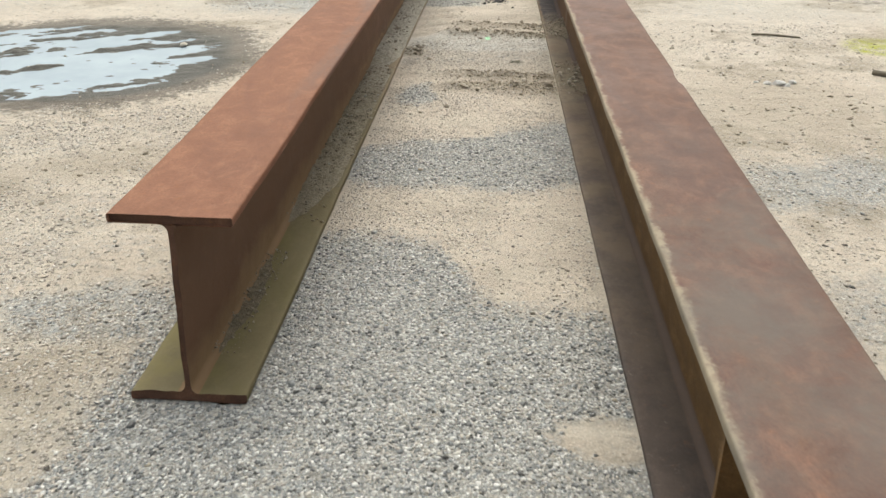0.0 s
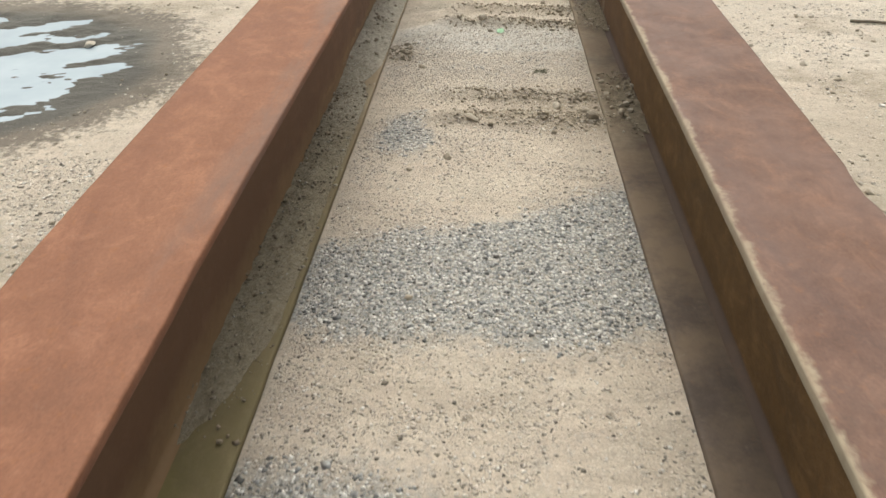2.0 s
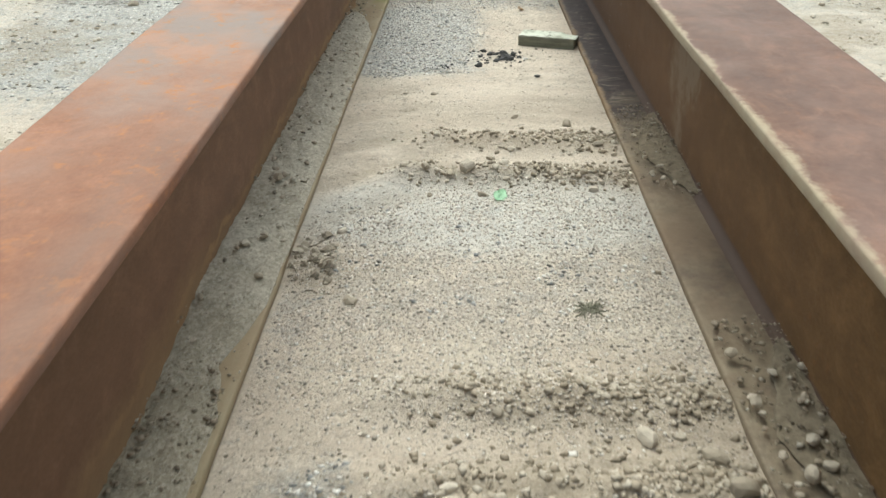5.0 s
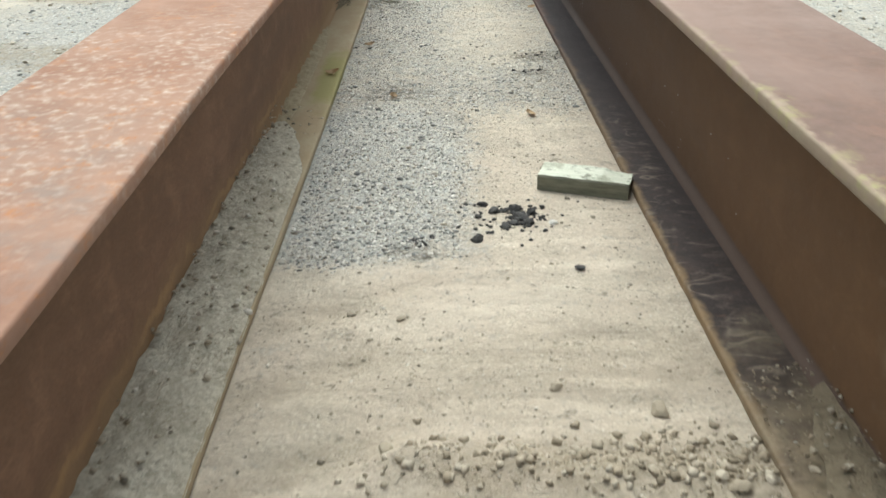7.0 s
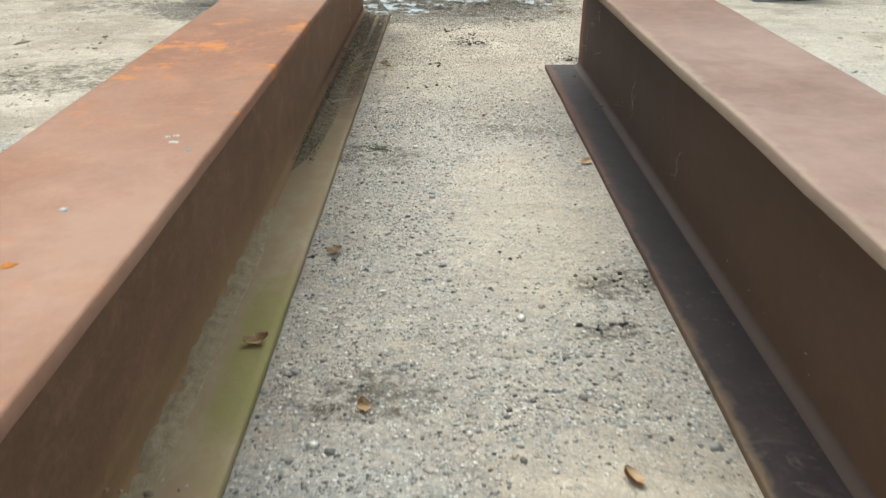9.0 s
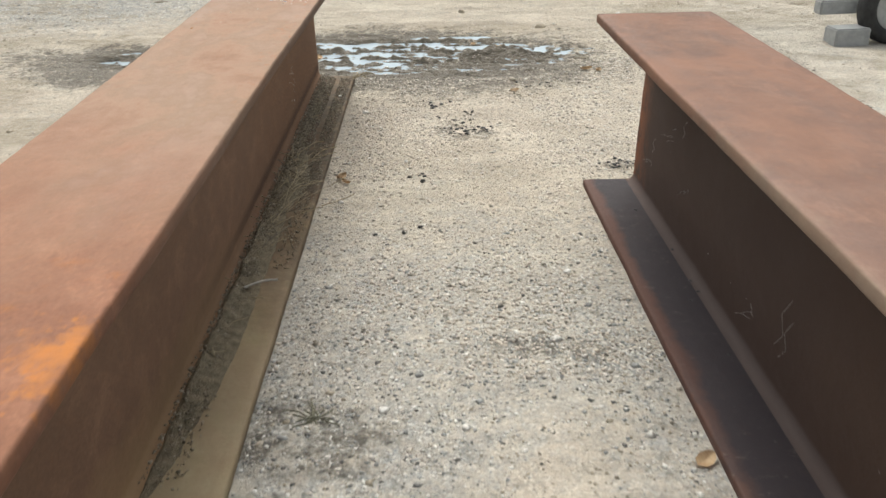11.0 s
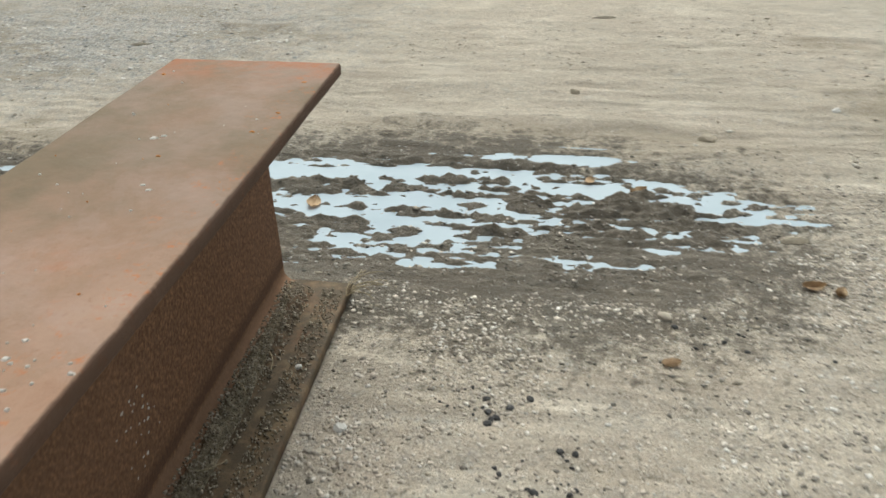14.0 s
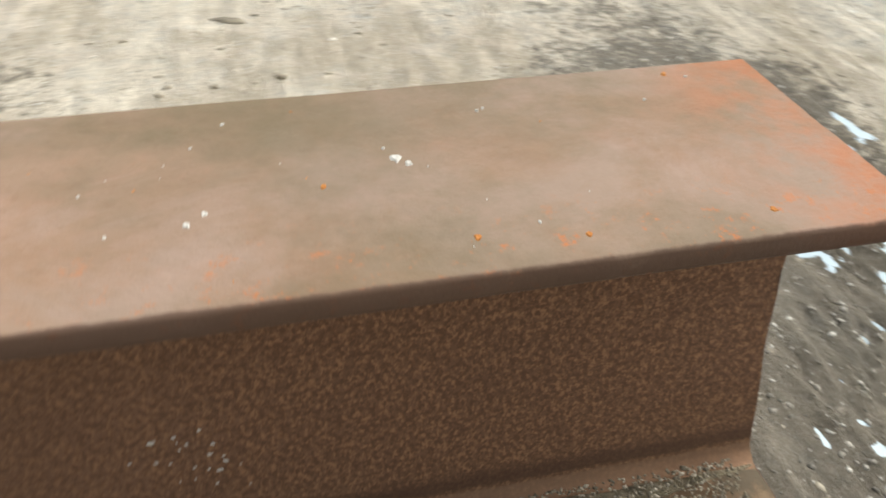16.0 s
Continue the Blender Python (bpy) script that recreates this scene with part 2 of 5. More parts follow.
def left_low_extra(k, col):
    green = k.span(k.noise(5, 5, 0.7, k.stretch(1.5, 0.5, 1)), 0.5, 0.64, 0, 0.5)
    col = k.mix(green, col, (0.25, 0.235, 0.06))
    rusty = k.math("MULTIPLY", k.span(k.axis(1), 8.3, 9.6), k.span(k.noise(6, 6, 0.7), 0.36, 0.55, 0.45, 0.95))
    dusty = k.math("MULTIPLY", band(k, 4.2, 8.8, 0.5), k.span(k.noise(14, 7, 0.75), 0.32, 0.5, 0.45, 0.9))
    col = k.mix(dusty, col, (0.41, 0.35, 0.245))
    lime = k.math("MULTIPLY", band(k, 1.8, 2.75, 0.1), k.math("MULTIPLY", k.span(k.axis(0), 0.03, 0.09, 0.75, 0), k.span(k.noise(10, 6, 0.7), 0.40, 0.55)))
    col = k.mix(lime, col, (0.40, 0.36, 0.12))
    brown = k.math("MULTIPLY", k.span(k.axis(1), 2.6, 3.4), k.span(k.noise(9, 8, 0.75, k.stretch(1, 0.5, 1)), 0.36, 0.54, 0.1, 0.8))
    col = k.mix(brown, col, (0.33, 0.25, 0.16))
    col = k.mix(k.span(k.axis(1), 3.8, 4.8, 0.72, 0), col, (0.15, 0.12, 0.058))
    moss = k.math("MULTIPLY", band(k, 7.35, 7.85, 0.12), k.span(k.math("ADD", k.axis(0), k.math("MULTIPLY", k.math("SUBTRACT", k.noise(12, 5), 0.5), 0.05)), 0.06, 0.085, 0, 0.75))
    col = k.mix(moss, col, (0.26, 0.25, 0.085))
    col = k.mix(rusty, col, (0.135, 0.078, 0.042))
    grime = k.math("MULTIPLY", k.span(k.axis(1), 9.0, 9.8), k.span(k.noise(20, 8, 0.78), 0.42, 0.54, 0, 0.85))
    return k.mix(grime, col, (0.075, 0.058, 0.037))


def right_top_extra(k, col):
    edge = k.math("ADD", k.axis(0), k.math("MULTIPLY", k.math("SUBTRACT", k.noise(9, 8, 0.78), 0.5), 0.085))
    worn = k.math("MULTIPLY", k.span(edge, -0.138, -0.126, 0.9, 0), k.span(k.axis(1), 7.0, 9.0, 1.0, 0.0))
    col = k.mix(k.math("MULTIPLY", worn, k.span(k.noise(42, 6, 0.75), 0.36, 0.54, 0.45, 1)), col, (0.41, 0.34, 0.235))
    side = k.math("MULTIPLY", k.span(k.axis(0), -0.1408, -0.1385, 0.85, 0), k.span(k.axis(1), 7.6, 9.3, 1.0, 0.0))
    col = k.mix(k.math("MULTIPLY", side, k.span(k.noise(26, 6, 0.7), 0.34, 0.55, 0.45, 1)), col, (0.37, 0.315, 0.23))
    lich = k.math("MULTIPLY", k.span(edge, -0.13, -0.105, 1, 0), k.math("MULTIPLY", band(k, 5.9, 7.0, 0.2), k.span(k.noise(22, 7, 0.75), 0.51, 0.60, 0, 0.75)))
    col = k.mix(lich, col, (0.40, 0.42, 0.14))
    grey = k.math("MULTIPLY", band(k, 0.2, 2.2, 0.4), k.span(k.noise(2.5, 6, 0.7), 0.42, 0.62, 0, 0.7))
    col = k.mix(grey, col, (0.155, 0.135, 0.115))
    pink = k.math("MULTIPLY", band(k, 2.6, 7.6, 0.6), k.span(k.noise(3, 6, 0.7), 0.40, 0.65, 0.0, 0.6))
    col = k.mix(pink, col, (0.25, 0.165, 0.14))
    blush = k.math("MULTIPLY", band(k, 6.2, 8.4, 0.4), k.span(k.noise(3.2, 6, 0.7), 0.34, 0.58, 0.2, 0.8))
    col = k.mix(blush, col, (0.33, 0.225, 0.19))
    warm = k.math("MULTIPLY", k.span(k.axis(1), 8.0, 9.2), k.span(k.noise(5, 7, 0.7), 0.40, 0.62, 0.1, 0.7))
    return k.mix(warm, col, (0.26, 0.122, 0.072))


def right_low_extra(k, col):
    edge = k.math("ADD", k.axis(0), k.math("MULTIPLY", k.math("SUBTRACT", k.noise(9, 6, 0.7), 0.5), 0.07))
    rim = k.span(edge, -0.139, -0.124, 0.8, 0)
    rim = k.math("MAXIMUM", rim, k.math("MULTIPLY", k.span(k.axis(1), 8.2, 9.2), k.span(edge, -0.125, -0.108, 0.85, 0)))
    rimcol = k.mix(k.span(k.axis(1), 7.6, 8.8), (0.30, 0.205, 0.11), (0.42, 0.15, 0.055))
    col = k.mix(k.math("MULTIPLY", rim, k.span(k.axis(1), 4.6, 6.2)), col, rimcol)
    dust = k.math("MULTIPLY", k.span(k.axis(1), 5.4, 6.2, 0.8, 0.0), k.math("MULTIPLY", k.span(k.axis(1), 1.6, 3.4, 0.25, 1.0), k.span(k.noise(6, 7, 0.7), 0.36, 0.58, 0.35, 1)))
    col = k.mix(dust, col, (0.225, 0.165, 0.11))
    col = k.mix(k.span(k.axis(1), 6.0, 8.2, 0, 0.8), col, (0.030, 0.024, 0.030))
    for y0, y1 in ((4.2, 4.9), (5.35, 6.05)):
        film = k.math("MULTIPLY", band(k, y0, y1, 0.16), k.span(k.noise(16, 8, 0.8), 0.40, 0.56, 0.25, 0.95))
        col = k.mix(film, col, (0.27, 0.222, 0.155))
    scr = k.span(k.noise(20, 6, 0.8, k.stretch(1, 2, 1), 1.5), 0.60, 0.72, 0, 0.35)
    col = k.mix(scr, col, (0.33, 0.28, 0.24))
    loops = k.math("ABSOLUTE", k.math("SUBTRACT", k.noise(15, 2, 0.4, k.stretch(0.8, 1.5, 1), 0.8), 0.5))
    loops = k.math("MULTIPLY", k.math("MULTIPLY", k.span(loops, 0.0, 0.05, 0.5, 0), k.span(k.noise(9, 5, 0.7), 0.44, 0.6)), k.math("MULTIPLY", band(k, 5.7, 7.2, 0.2), k.span(k.axis(0), -0.07, -0.02, 1, 0)))
    return k.mix(loops, col, (0.36, 0.30, 0.24))


def right_web_extra(k, col):
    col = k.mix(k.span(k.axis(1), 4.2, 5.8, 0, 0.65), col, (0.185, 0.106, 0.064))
    pale = k.math("MULTIPLY", band(k, 5.65, 5.85, 0.06), k.span(k.noise(5, 4), 0.4, 0.55, 0, 0.7))
    col = k.mix(pale, col, (0.27, 0.21, 0.15))
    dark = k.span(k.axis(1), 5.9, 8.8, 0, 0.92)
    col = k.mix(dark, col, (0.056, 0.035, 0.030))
    col = k.mix(k.math("MULTIPLY", k.span(k.axis(1), 9.70, 9.80), k.span(k.noise(18, 6, 0.7), 0.4, 0.55)), col, (0.20, 0.075, 0.035))
    # The fillet's purple-grey sheen is painted as a strip along the foot.
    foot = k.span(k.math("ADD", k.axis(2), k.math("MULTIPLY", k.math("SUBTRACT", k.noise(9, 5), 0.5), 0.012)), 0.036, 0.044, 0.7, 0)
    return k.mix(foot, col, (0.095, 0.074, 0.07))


def left_web_extra(k, col):
    end = k.math("MULTIPLY", k.span(k.axis(1), 9.5, 10.4), k.span(k.noise(210, 4, 0.65, k.stretch(1, 1.2, 0.8)), 0.48, 0.60, 0, 0.85))
    ends = k.math("MAXIMUM", k.span(k.axis(1), 3.6, 5.2, 0.65, 0), k.span(k.axis(1), 9.6, 10.5, 0, 0.7))
    col = k.mix(ends, col, (0.135, 0.067, 0.034))
    col = k.mix(end, col, (0.31, 0.165, 0.085))
    dark = k.math("MULTIPLY", k.span(k.axis(1), 9.5, 10.4), k.span(k.noise(150, 4, 0.6), 0.46, 0.57, 0.0, 0.65))
    col = k.mix(dark, col, (0.085, 0.038, 0.02))
    tide = k.math("ADD", k.axis(2), k.math("MULTIPLY", k.math("SUBTRACT", k.noise(6, 6, 0.7), 0.5), 0.10))
    tide = k.math("MULTIPLY", k.span(tide, 0.072, 0.080), k.span(tide, 0.086, 0.096, 1, 0))
    col = k.mix(k.math("MULTIPLY", k.math("MULTIPLY", tide, band(k, 4.4, 7.4, 0.2)), k.span(k.noise(4, 4), 0.42, 0.6, 0.1, 0.8)), col, (0.40, 0.235, 0.115))
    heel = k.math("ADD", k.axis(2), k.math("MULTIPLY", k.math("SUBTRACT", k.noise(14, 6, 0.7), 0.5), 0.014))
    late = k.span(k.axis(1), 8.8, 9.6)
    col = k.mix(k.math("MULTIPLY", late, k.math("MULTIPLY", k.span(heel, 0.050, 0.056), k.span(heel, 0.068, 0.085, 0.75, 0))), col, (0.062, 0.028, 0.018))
    col = k.mix(k.math("MULTIPLY", late, k.span(heel, 0.044, 0.05, 0.7, 0)), col, (0.25, 0.145, 0.09))
    foot = k.math("ADD", k.axis(2), k.math("MULTIPLY", k.math("SUBTRACT", k.noise(3, 7, 0.75), 0.5), 0.20))
    stain = k.math("MULTIPLY", k.span(foot, 0.04, 0.13, 0.6, 0), k.span(k.axis(1), 8.6, 9.6, 1, 0.1))
    return k.mix(stain, col, (0.36, 0.24, 0.125))


M_GROUND = ground_material()
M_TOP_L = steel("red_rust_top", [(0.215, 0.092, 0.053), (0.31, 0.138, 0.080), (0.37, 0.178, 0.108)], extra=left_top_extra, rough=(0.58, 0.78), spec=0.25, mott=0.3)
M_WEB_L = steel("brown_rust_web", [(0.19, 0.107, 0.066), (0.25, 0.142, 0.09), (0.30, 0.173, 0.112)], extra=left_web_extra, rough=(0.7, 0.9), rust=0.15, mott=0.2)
M_LOW_L = steel("olive_stained_steel", [(0.27, 0.225, 0.115), (0.40, 0.335, 0.185), (0.50, 0.415, 0.245)], extra=left_low_extra, rough=(0.6, 0.85), rust=0.15)
M_TOP_R = steel("purple_brown_rust_top", [(0.12, 0.065, 0.05), (0.20, 0.108, 0.078), (0.255, 0.138, 0.092)], extra=right_top_extra, rough=(0.5, 0.75))
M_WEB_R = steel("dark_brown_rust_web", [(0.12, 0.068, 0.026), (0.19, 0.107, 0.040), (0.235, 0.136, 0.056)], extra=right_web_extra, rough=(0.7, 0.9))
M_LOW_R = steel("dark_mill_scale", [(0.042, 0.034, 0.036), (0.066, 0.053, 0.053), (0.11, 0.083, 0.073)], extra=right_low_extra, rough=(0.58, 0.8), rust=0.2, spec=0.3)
M_CUT = steel("cut_steel_edge", [(0.10, 0.05, 0.032), (0.155, 0.075, 0.045), (0.20, 0.10, 0.06)], scale=8, pit=0.8)


def pebbles(name, pal, rough=0.85, per_object=False, bump=0.3, dust=0.45):
    k = Mat(name, rough)
    f = k.node("ShaderNodeObjectInfo").outputs["Random"] if per_object else k.node("ShaderNodeNewGeometry").outputs["Random Per Island"]
    col = k.ramp(f, pal, False)
    col = k.mix(k.span(k.noise(150, 5, 0.7), 0.35, 0.7, 0, dust), col, (0.22, 0.185, 0.14))
    k.bump(k.noise(220, 4), bump, 0.003)
    return k.done(col)


CHIP_PAL = [(0.0, (0.09, 0.092, 0.09)), (0.17, (0.25, 0.265, 0.275)), (0.42, (0.47, 0.485, 0.48)), (0.57, (0.60, 0.55, 0.475)), (0.74, (0.80, 0.79, 0.75)), (1.0, (0.93, 0.92, 0.88))]
M_CHIP = pebbles("gravel_chips", CHIP_PAL)
M_PEBBLE = pebbles("sandy_pebbles", [(0.0, (0.20, 0.175, 0.14)), (0.25, (0.34, 0.30, 0.235)), (0.6, (0.50, 0.44, 0.345)), (0.85, (0.68, 0.62, 0.53)), (1.0, (0.86, 0.83, 0.77))])
M_FINE = pebbles("fine_mixed_chips", [(0.0, (0.14, 0.128, 0.112)), (0.16, (0.42, 0.385, 0.335)), (0.45, (0.64, 0.57, 0.485)), (0.75, (0.74, 0.66, 0.57)), (1.0, (0.86, 0.84, 0.79))])
M_STONE = pebbles("dusty_stone", [(0.0, (0.38, 0.33, 0.255)), (0.5, (0.54, 0.475, 0.38)), (1.0, (0.68, 0.62, 0.52))], per_object=True)
M_TAR = pebbles("black_tar_lump", [(0.0, (0.02, 0.021, 0.023)), (1.0, (0.045, 0.046, 0.05))], 0.7, True, dust=0.12)
M_WHITE = pebbles("white_chip", [(0.0, (0.7, 0.69, 0.66)), (1.0, (0.82, 0.81, 0.78))], per_object=True)
M_GRIT = pebbles("soil_grit", [(0.0, (0.20, 0.17, 0.125)), (0.5, (0.32, 0.26, 0.19)), (0.85, (0.40, 0.35, 0.27)), (1.0, (0.58, 0.55, 0.48))])


def plain(name, a, b, scale=20, rough=0.8, bump=0.3, dist=0.004, stretch=(1, 1, 1)):
    k = Mat(name, rough)
    v = k.stretch(*stretch)
    n = k.noise(scale, 5, 0.65, v)
    k.bump(k.noise(scale * 5, 4, 0.6, v), bump, dist)
    return k.done(k.ramp(n, [(0.3, a), (0.7, b)]))



def soil_material():
    """Olive-brown near the first end of the beam, greyer further along, with pale and dark grains."""
    k = Mat("gritty_soil", 0.95)
    n = k.noise(60, 6, 0.7)
    olive = k.ramp(n, [(0.3, (0.17, 0.14, 0.085)), (0.7, (0.36, 0.30, 0.195))])
    grey = k.ramp(n, [(0.3, (0.42, 0.38, 0.30)), (0.7, (0.66, 0.61, 0.50))])
    col = k.mix(band(k, 4.6, 9.0, 0.6), olive, grey)
    grain = k.cells(170)
    col = k.mix(k.span(band(k, 4.6, 9.0, 0.6), 0, 1, 0.18, 0.4), col, k.ramp(grain["Color"], [(0.0, (0.17, 0.155, 0.12)), (0.4, (0.46, 0.42, 0.34)), (0.9, (0.80, 0.77, 0.69))]))
    col = k.mix(k.span(k.noise(9, 6, 0.7), 0.38, 0.52, 0.4, 0), col, (0.30, 0.26, 0.19))
    k.bump(k.noise(280, 4), 0.7, 0.006)
    k.bump(n, 0.7, 0.012)
    return k.done(col)


M_SOIL = soil_material()
M_SOIL_BROWN = plain("brown_sandy_soil", (0.20, 0.165, 0.115), (0.34, 0.285, 0.205), 45, 0.95, 0.8, 0.008)
M_DUST = plain("pale_sandy_dust", (0.30, 0.25, 0.165), (0.45, 0.38, 0.26), 45, 0.95, 0.7, 0.006)
M_MULCH = plain("dark_leaf_mould", (0.13, 0.107, 0.07), (0.31, 0.258, 0.175), 60, 0.95, 0.9, 0.008)


def timber_material():
    k = Mat("weathered_timber", 0.85)
    v = k.stretch(1, 14, 14)
    col = k.ramp(k.noise(9, 5, 0.65, v), [(0.3, (0.56, 0.60, 0.50)), (0.7, (0.80, 0.82, 0.73))])
    col = k.mix(k.span(k.noise(30, 7, 0.75), 0.54, 0.62, 0, 0.85), col, (0.13, 0.135, 0.095))
    col = k.mix(k.span(k.noise(11, 5, 0.7), 0.56, 0.64, 0, 0.55), col, (0.30, 0.31, 0.22))
    k.bump(k.noise(45, 4, 0.6, v), 0.6, 0.004)
    return k.done(col)


M_WOOD = timber_material()
# Darker timber colour for the sides, ends and bottom.
M_WOOD_SIDE = plain("dark_timber_side", (0.15, 0.155, 0.115), (0.30, 0.30, 0.235), 12, 0.85, 0.5, 0.003, (1, 10, 10))
M_LEAF = plain("dry_brown_leaf", (0.36, 0.23, 0.12), (0.58, 0.43, 0.27), 60, 0.7)
M_LEAF_GREEN = plain("pale_green_leaf", (0.50, 0.78, 0.54), (0.60, 0.86, 0.64), 60, 0.5)
M_STRAW = plain("dry_straw", (0.25, 0.20, 0.12), (0.45, 0.38, 0.25), 80, 0.8)
M_TWIG = plain("dark_twig", (0.12, 0.10, 0.075), (0.26, 0.225, 0.165), 60, 0.85)
M_WEED = plain("dull_weed", (0.12, 0.12, 0.085), (0.24, 0.23, 0.165), 60, 0.8)
M_RUBBER = plain("black_rubber", (0.016, 0.016, 0.017), (0.04, 0.04, 0.04), 40, 0.75)
M_RIM = plain("grey_painted_rim", (0.28, 0.29, 0.29), (0.42, 0.43, 0.43), 25, 0.5)
M_ORANGE = plain("orange_painted_steel", (0.42, 0.12, 0.03), (0.55, 0.19, 0.06), 18, 0.55)
M_DROP = plain("chalky_white", (0.42, 0.40, 0.37), (0.66, 0.64, 0.60), 90, 0.9)
M_WEBBING = plain("pale_cobweb", (0.28, 0.26, 0.24), (0.42, 0.40, 0.38), 90, 0.9)
M_PLASTER = plain("white_plaster", (0.6, 0.6, 0.57), (0.8, 0.8, 0.77), 60, 0.9)
M_FLAKE = plain("bright_orange_rust_flake", (0.40, 0.13, 0.02), (0.56, 0.24, 0.06), 120, 0.9, 0.6)


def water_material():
    k = Mat("sky_pale_water", 0.04)
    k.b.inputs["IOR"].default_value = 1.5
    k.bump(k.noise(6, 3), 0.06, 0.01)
    # The sky's reflection is painted into the base colour as pale blue-white.
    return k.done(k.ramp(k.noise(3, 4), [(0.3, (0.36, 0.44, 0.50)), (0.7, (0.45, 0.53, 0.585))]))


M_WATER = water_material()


# ---------- mesh helpers ----------
def part(name, bm, material, parent=None, label="", smooth=False):
    me = bpy.data.meshes.new(name)
    bm.to_mesh(me)
    bm.free()
    for m in material if isinstance(material, (list, tuple)) else [material]:
        me.materials.append(m)
    if smooth:
        me.polygons.foreach_set("use_smooth", [True] * len(me.polygons))
    ob = new(name, me)
    if parent:
        ob.parent = parent
    if label:
        ob["label"] = label
    return ob


def raw(name, verts, faces, material, parent=None):
    """A mesh of triangles or quads from arrays."""
    me = bpy.data.meshes.new(name)
    verts, faces = np.asarray(verts, np.float32), np.asarray(faces, np.int32)
    n = faces.shape[1]
    me.vertices.add(len(verts))
    me.vertices.foreach_set("co", verts.ravel())
    me.loops.add(faces.size)
    me.loops.foreach_set("vertex_index", faces.ravel())
    me.polygons.add(len(faces))
    me.polygons.foreach_set("loop_start", np.arange(0, faces.size, n, dtype=np.int32))
    me.update(calc_edges=True)
    me.materials.append(material)
    ob = new(name, me)
    if parent:
        ob.parent = parent
    return ob


def lattice(ix, iy, seed):
    h = (ix.astype(np.int64) * 374761393 + iy.astype(np.int64) * 668265263 + seed * 1274126177) & 0xFFFFFFFF
    h = ((h ^ (h >> 13)) * 1103515245) & 0xFFFFFFFF
    h = h ^ (h >> 16)
    return (h & 0xFFFF) / 65535.0


def vnoise(x, y, seed=0):
    ix, iy = np.floor(x), np.floor(y)
    fx, fy = x - ix, y - iy
    fx, fy = fx * fx * (3 - 2 * fx), fy * fy * (3 - 2 * fy)
    a, b = lattice(ix, iy, seed), lattice(ix + 1, iy, seed)
    c, d = lattice(ix, iy + 1, seed), lattice(ix + 1, iy + 1, seed)
    return (a + (b - a) * fx) * (1 - fy) + (c + (d - c) * fx) * fy


def fbm(x, y, seed=0, octaves=4):
    total, amp, norm = 0, 1.0, 0
    for o in range(octaves):
        total = total + amp * vnoise(x * 2 ** o + 17.3 * o, y * 2 ** o - 9.1 * o, seed + o)
        norm += amp
        amp *= 0.5
    return total / norm - 0.5


def ease(v, a, b):
    t = np.clip((v - a) / (b - a), 0, 1)
    return t * t * (3 - 2 * t)


def spot(x, y, cx, cy, rx, ry, turn=0.0, soft=0.5):
    """1 inside an ellipse, falling to 0 across its soft rim."""
    c, s = math.cos(radians(turn)), math.sin(radians(turn))
    u, v = ((x - cx) * c + (y - cy) * s) / rx, (-(x - cx) * s + (y - cy) * c) / ry
    return 1 - ease(np.sqrt(u * u + v * v), 1 - soft / 2, 1 + soft / 2)


# ---------- the ground: one sheet, with its patches of gravel, wet hollows and ridges ----------
L_IN, L_OUT = -0.5, -0.783
R_X0, R_SLOPE = 0.467, -0.0270
WATER_Z = -0.012


def warp(x, y, a=0.12):
    return x + a * 2 * fbm(x * 2.3, y * 2.3, 5), y + a * 2 * fbm(x * 2.3, y * 2.3, 11)


def closeness(x, y):
    """1 about the beams, 0 far from them: the known patches end there."""
    return np.exp(-(np.maximum(0, np.abs(x) - 2.6) / 1.6) ** 2) * np.exp(-(np.maximum(0, np.abs(y - 6.5) - 6.0) / 2.5) ** 2)


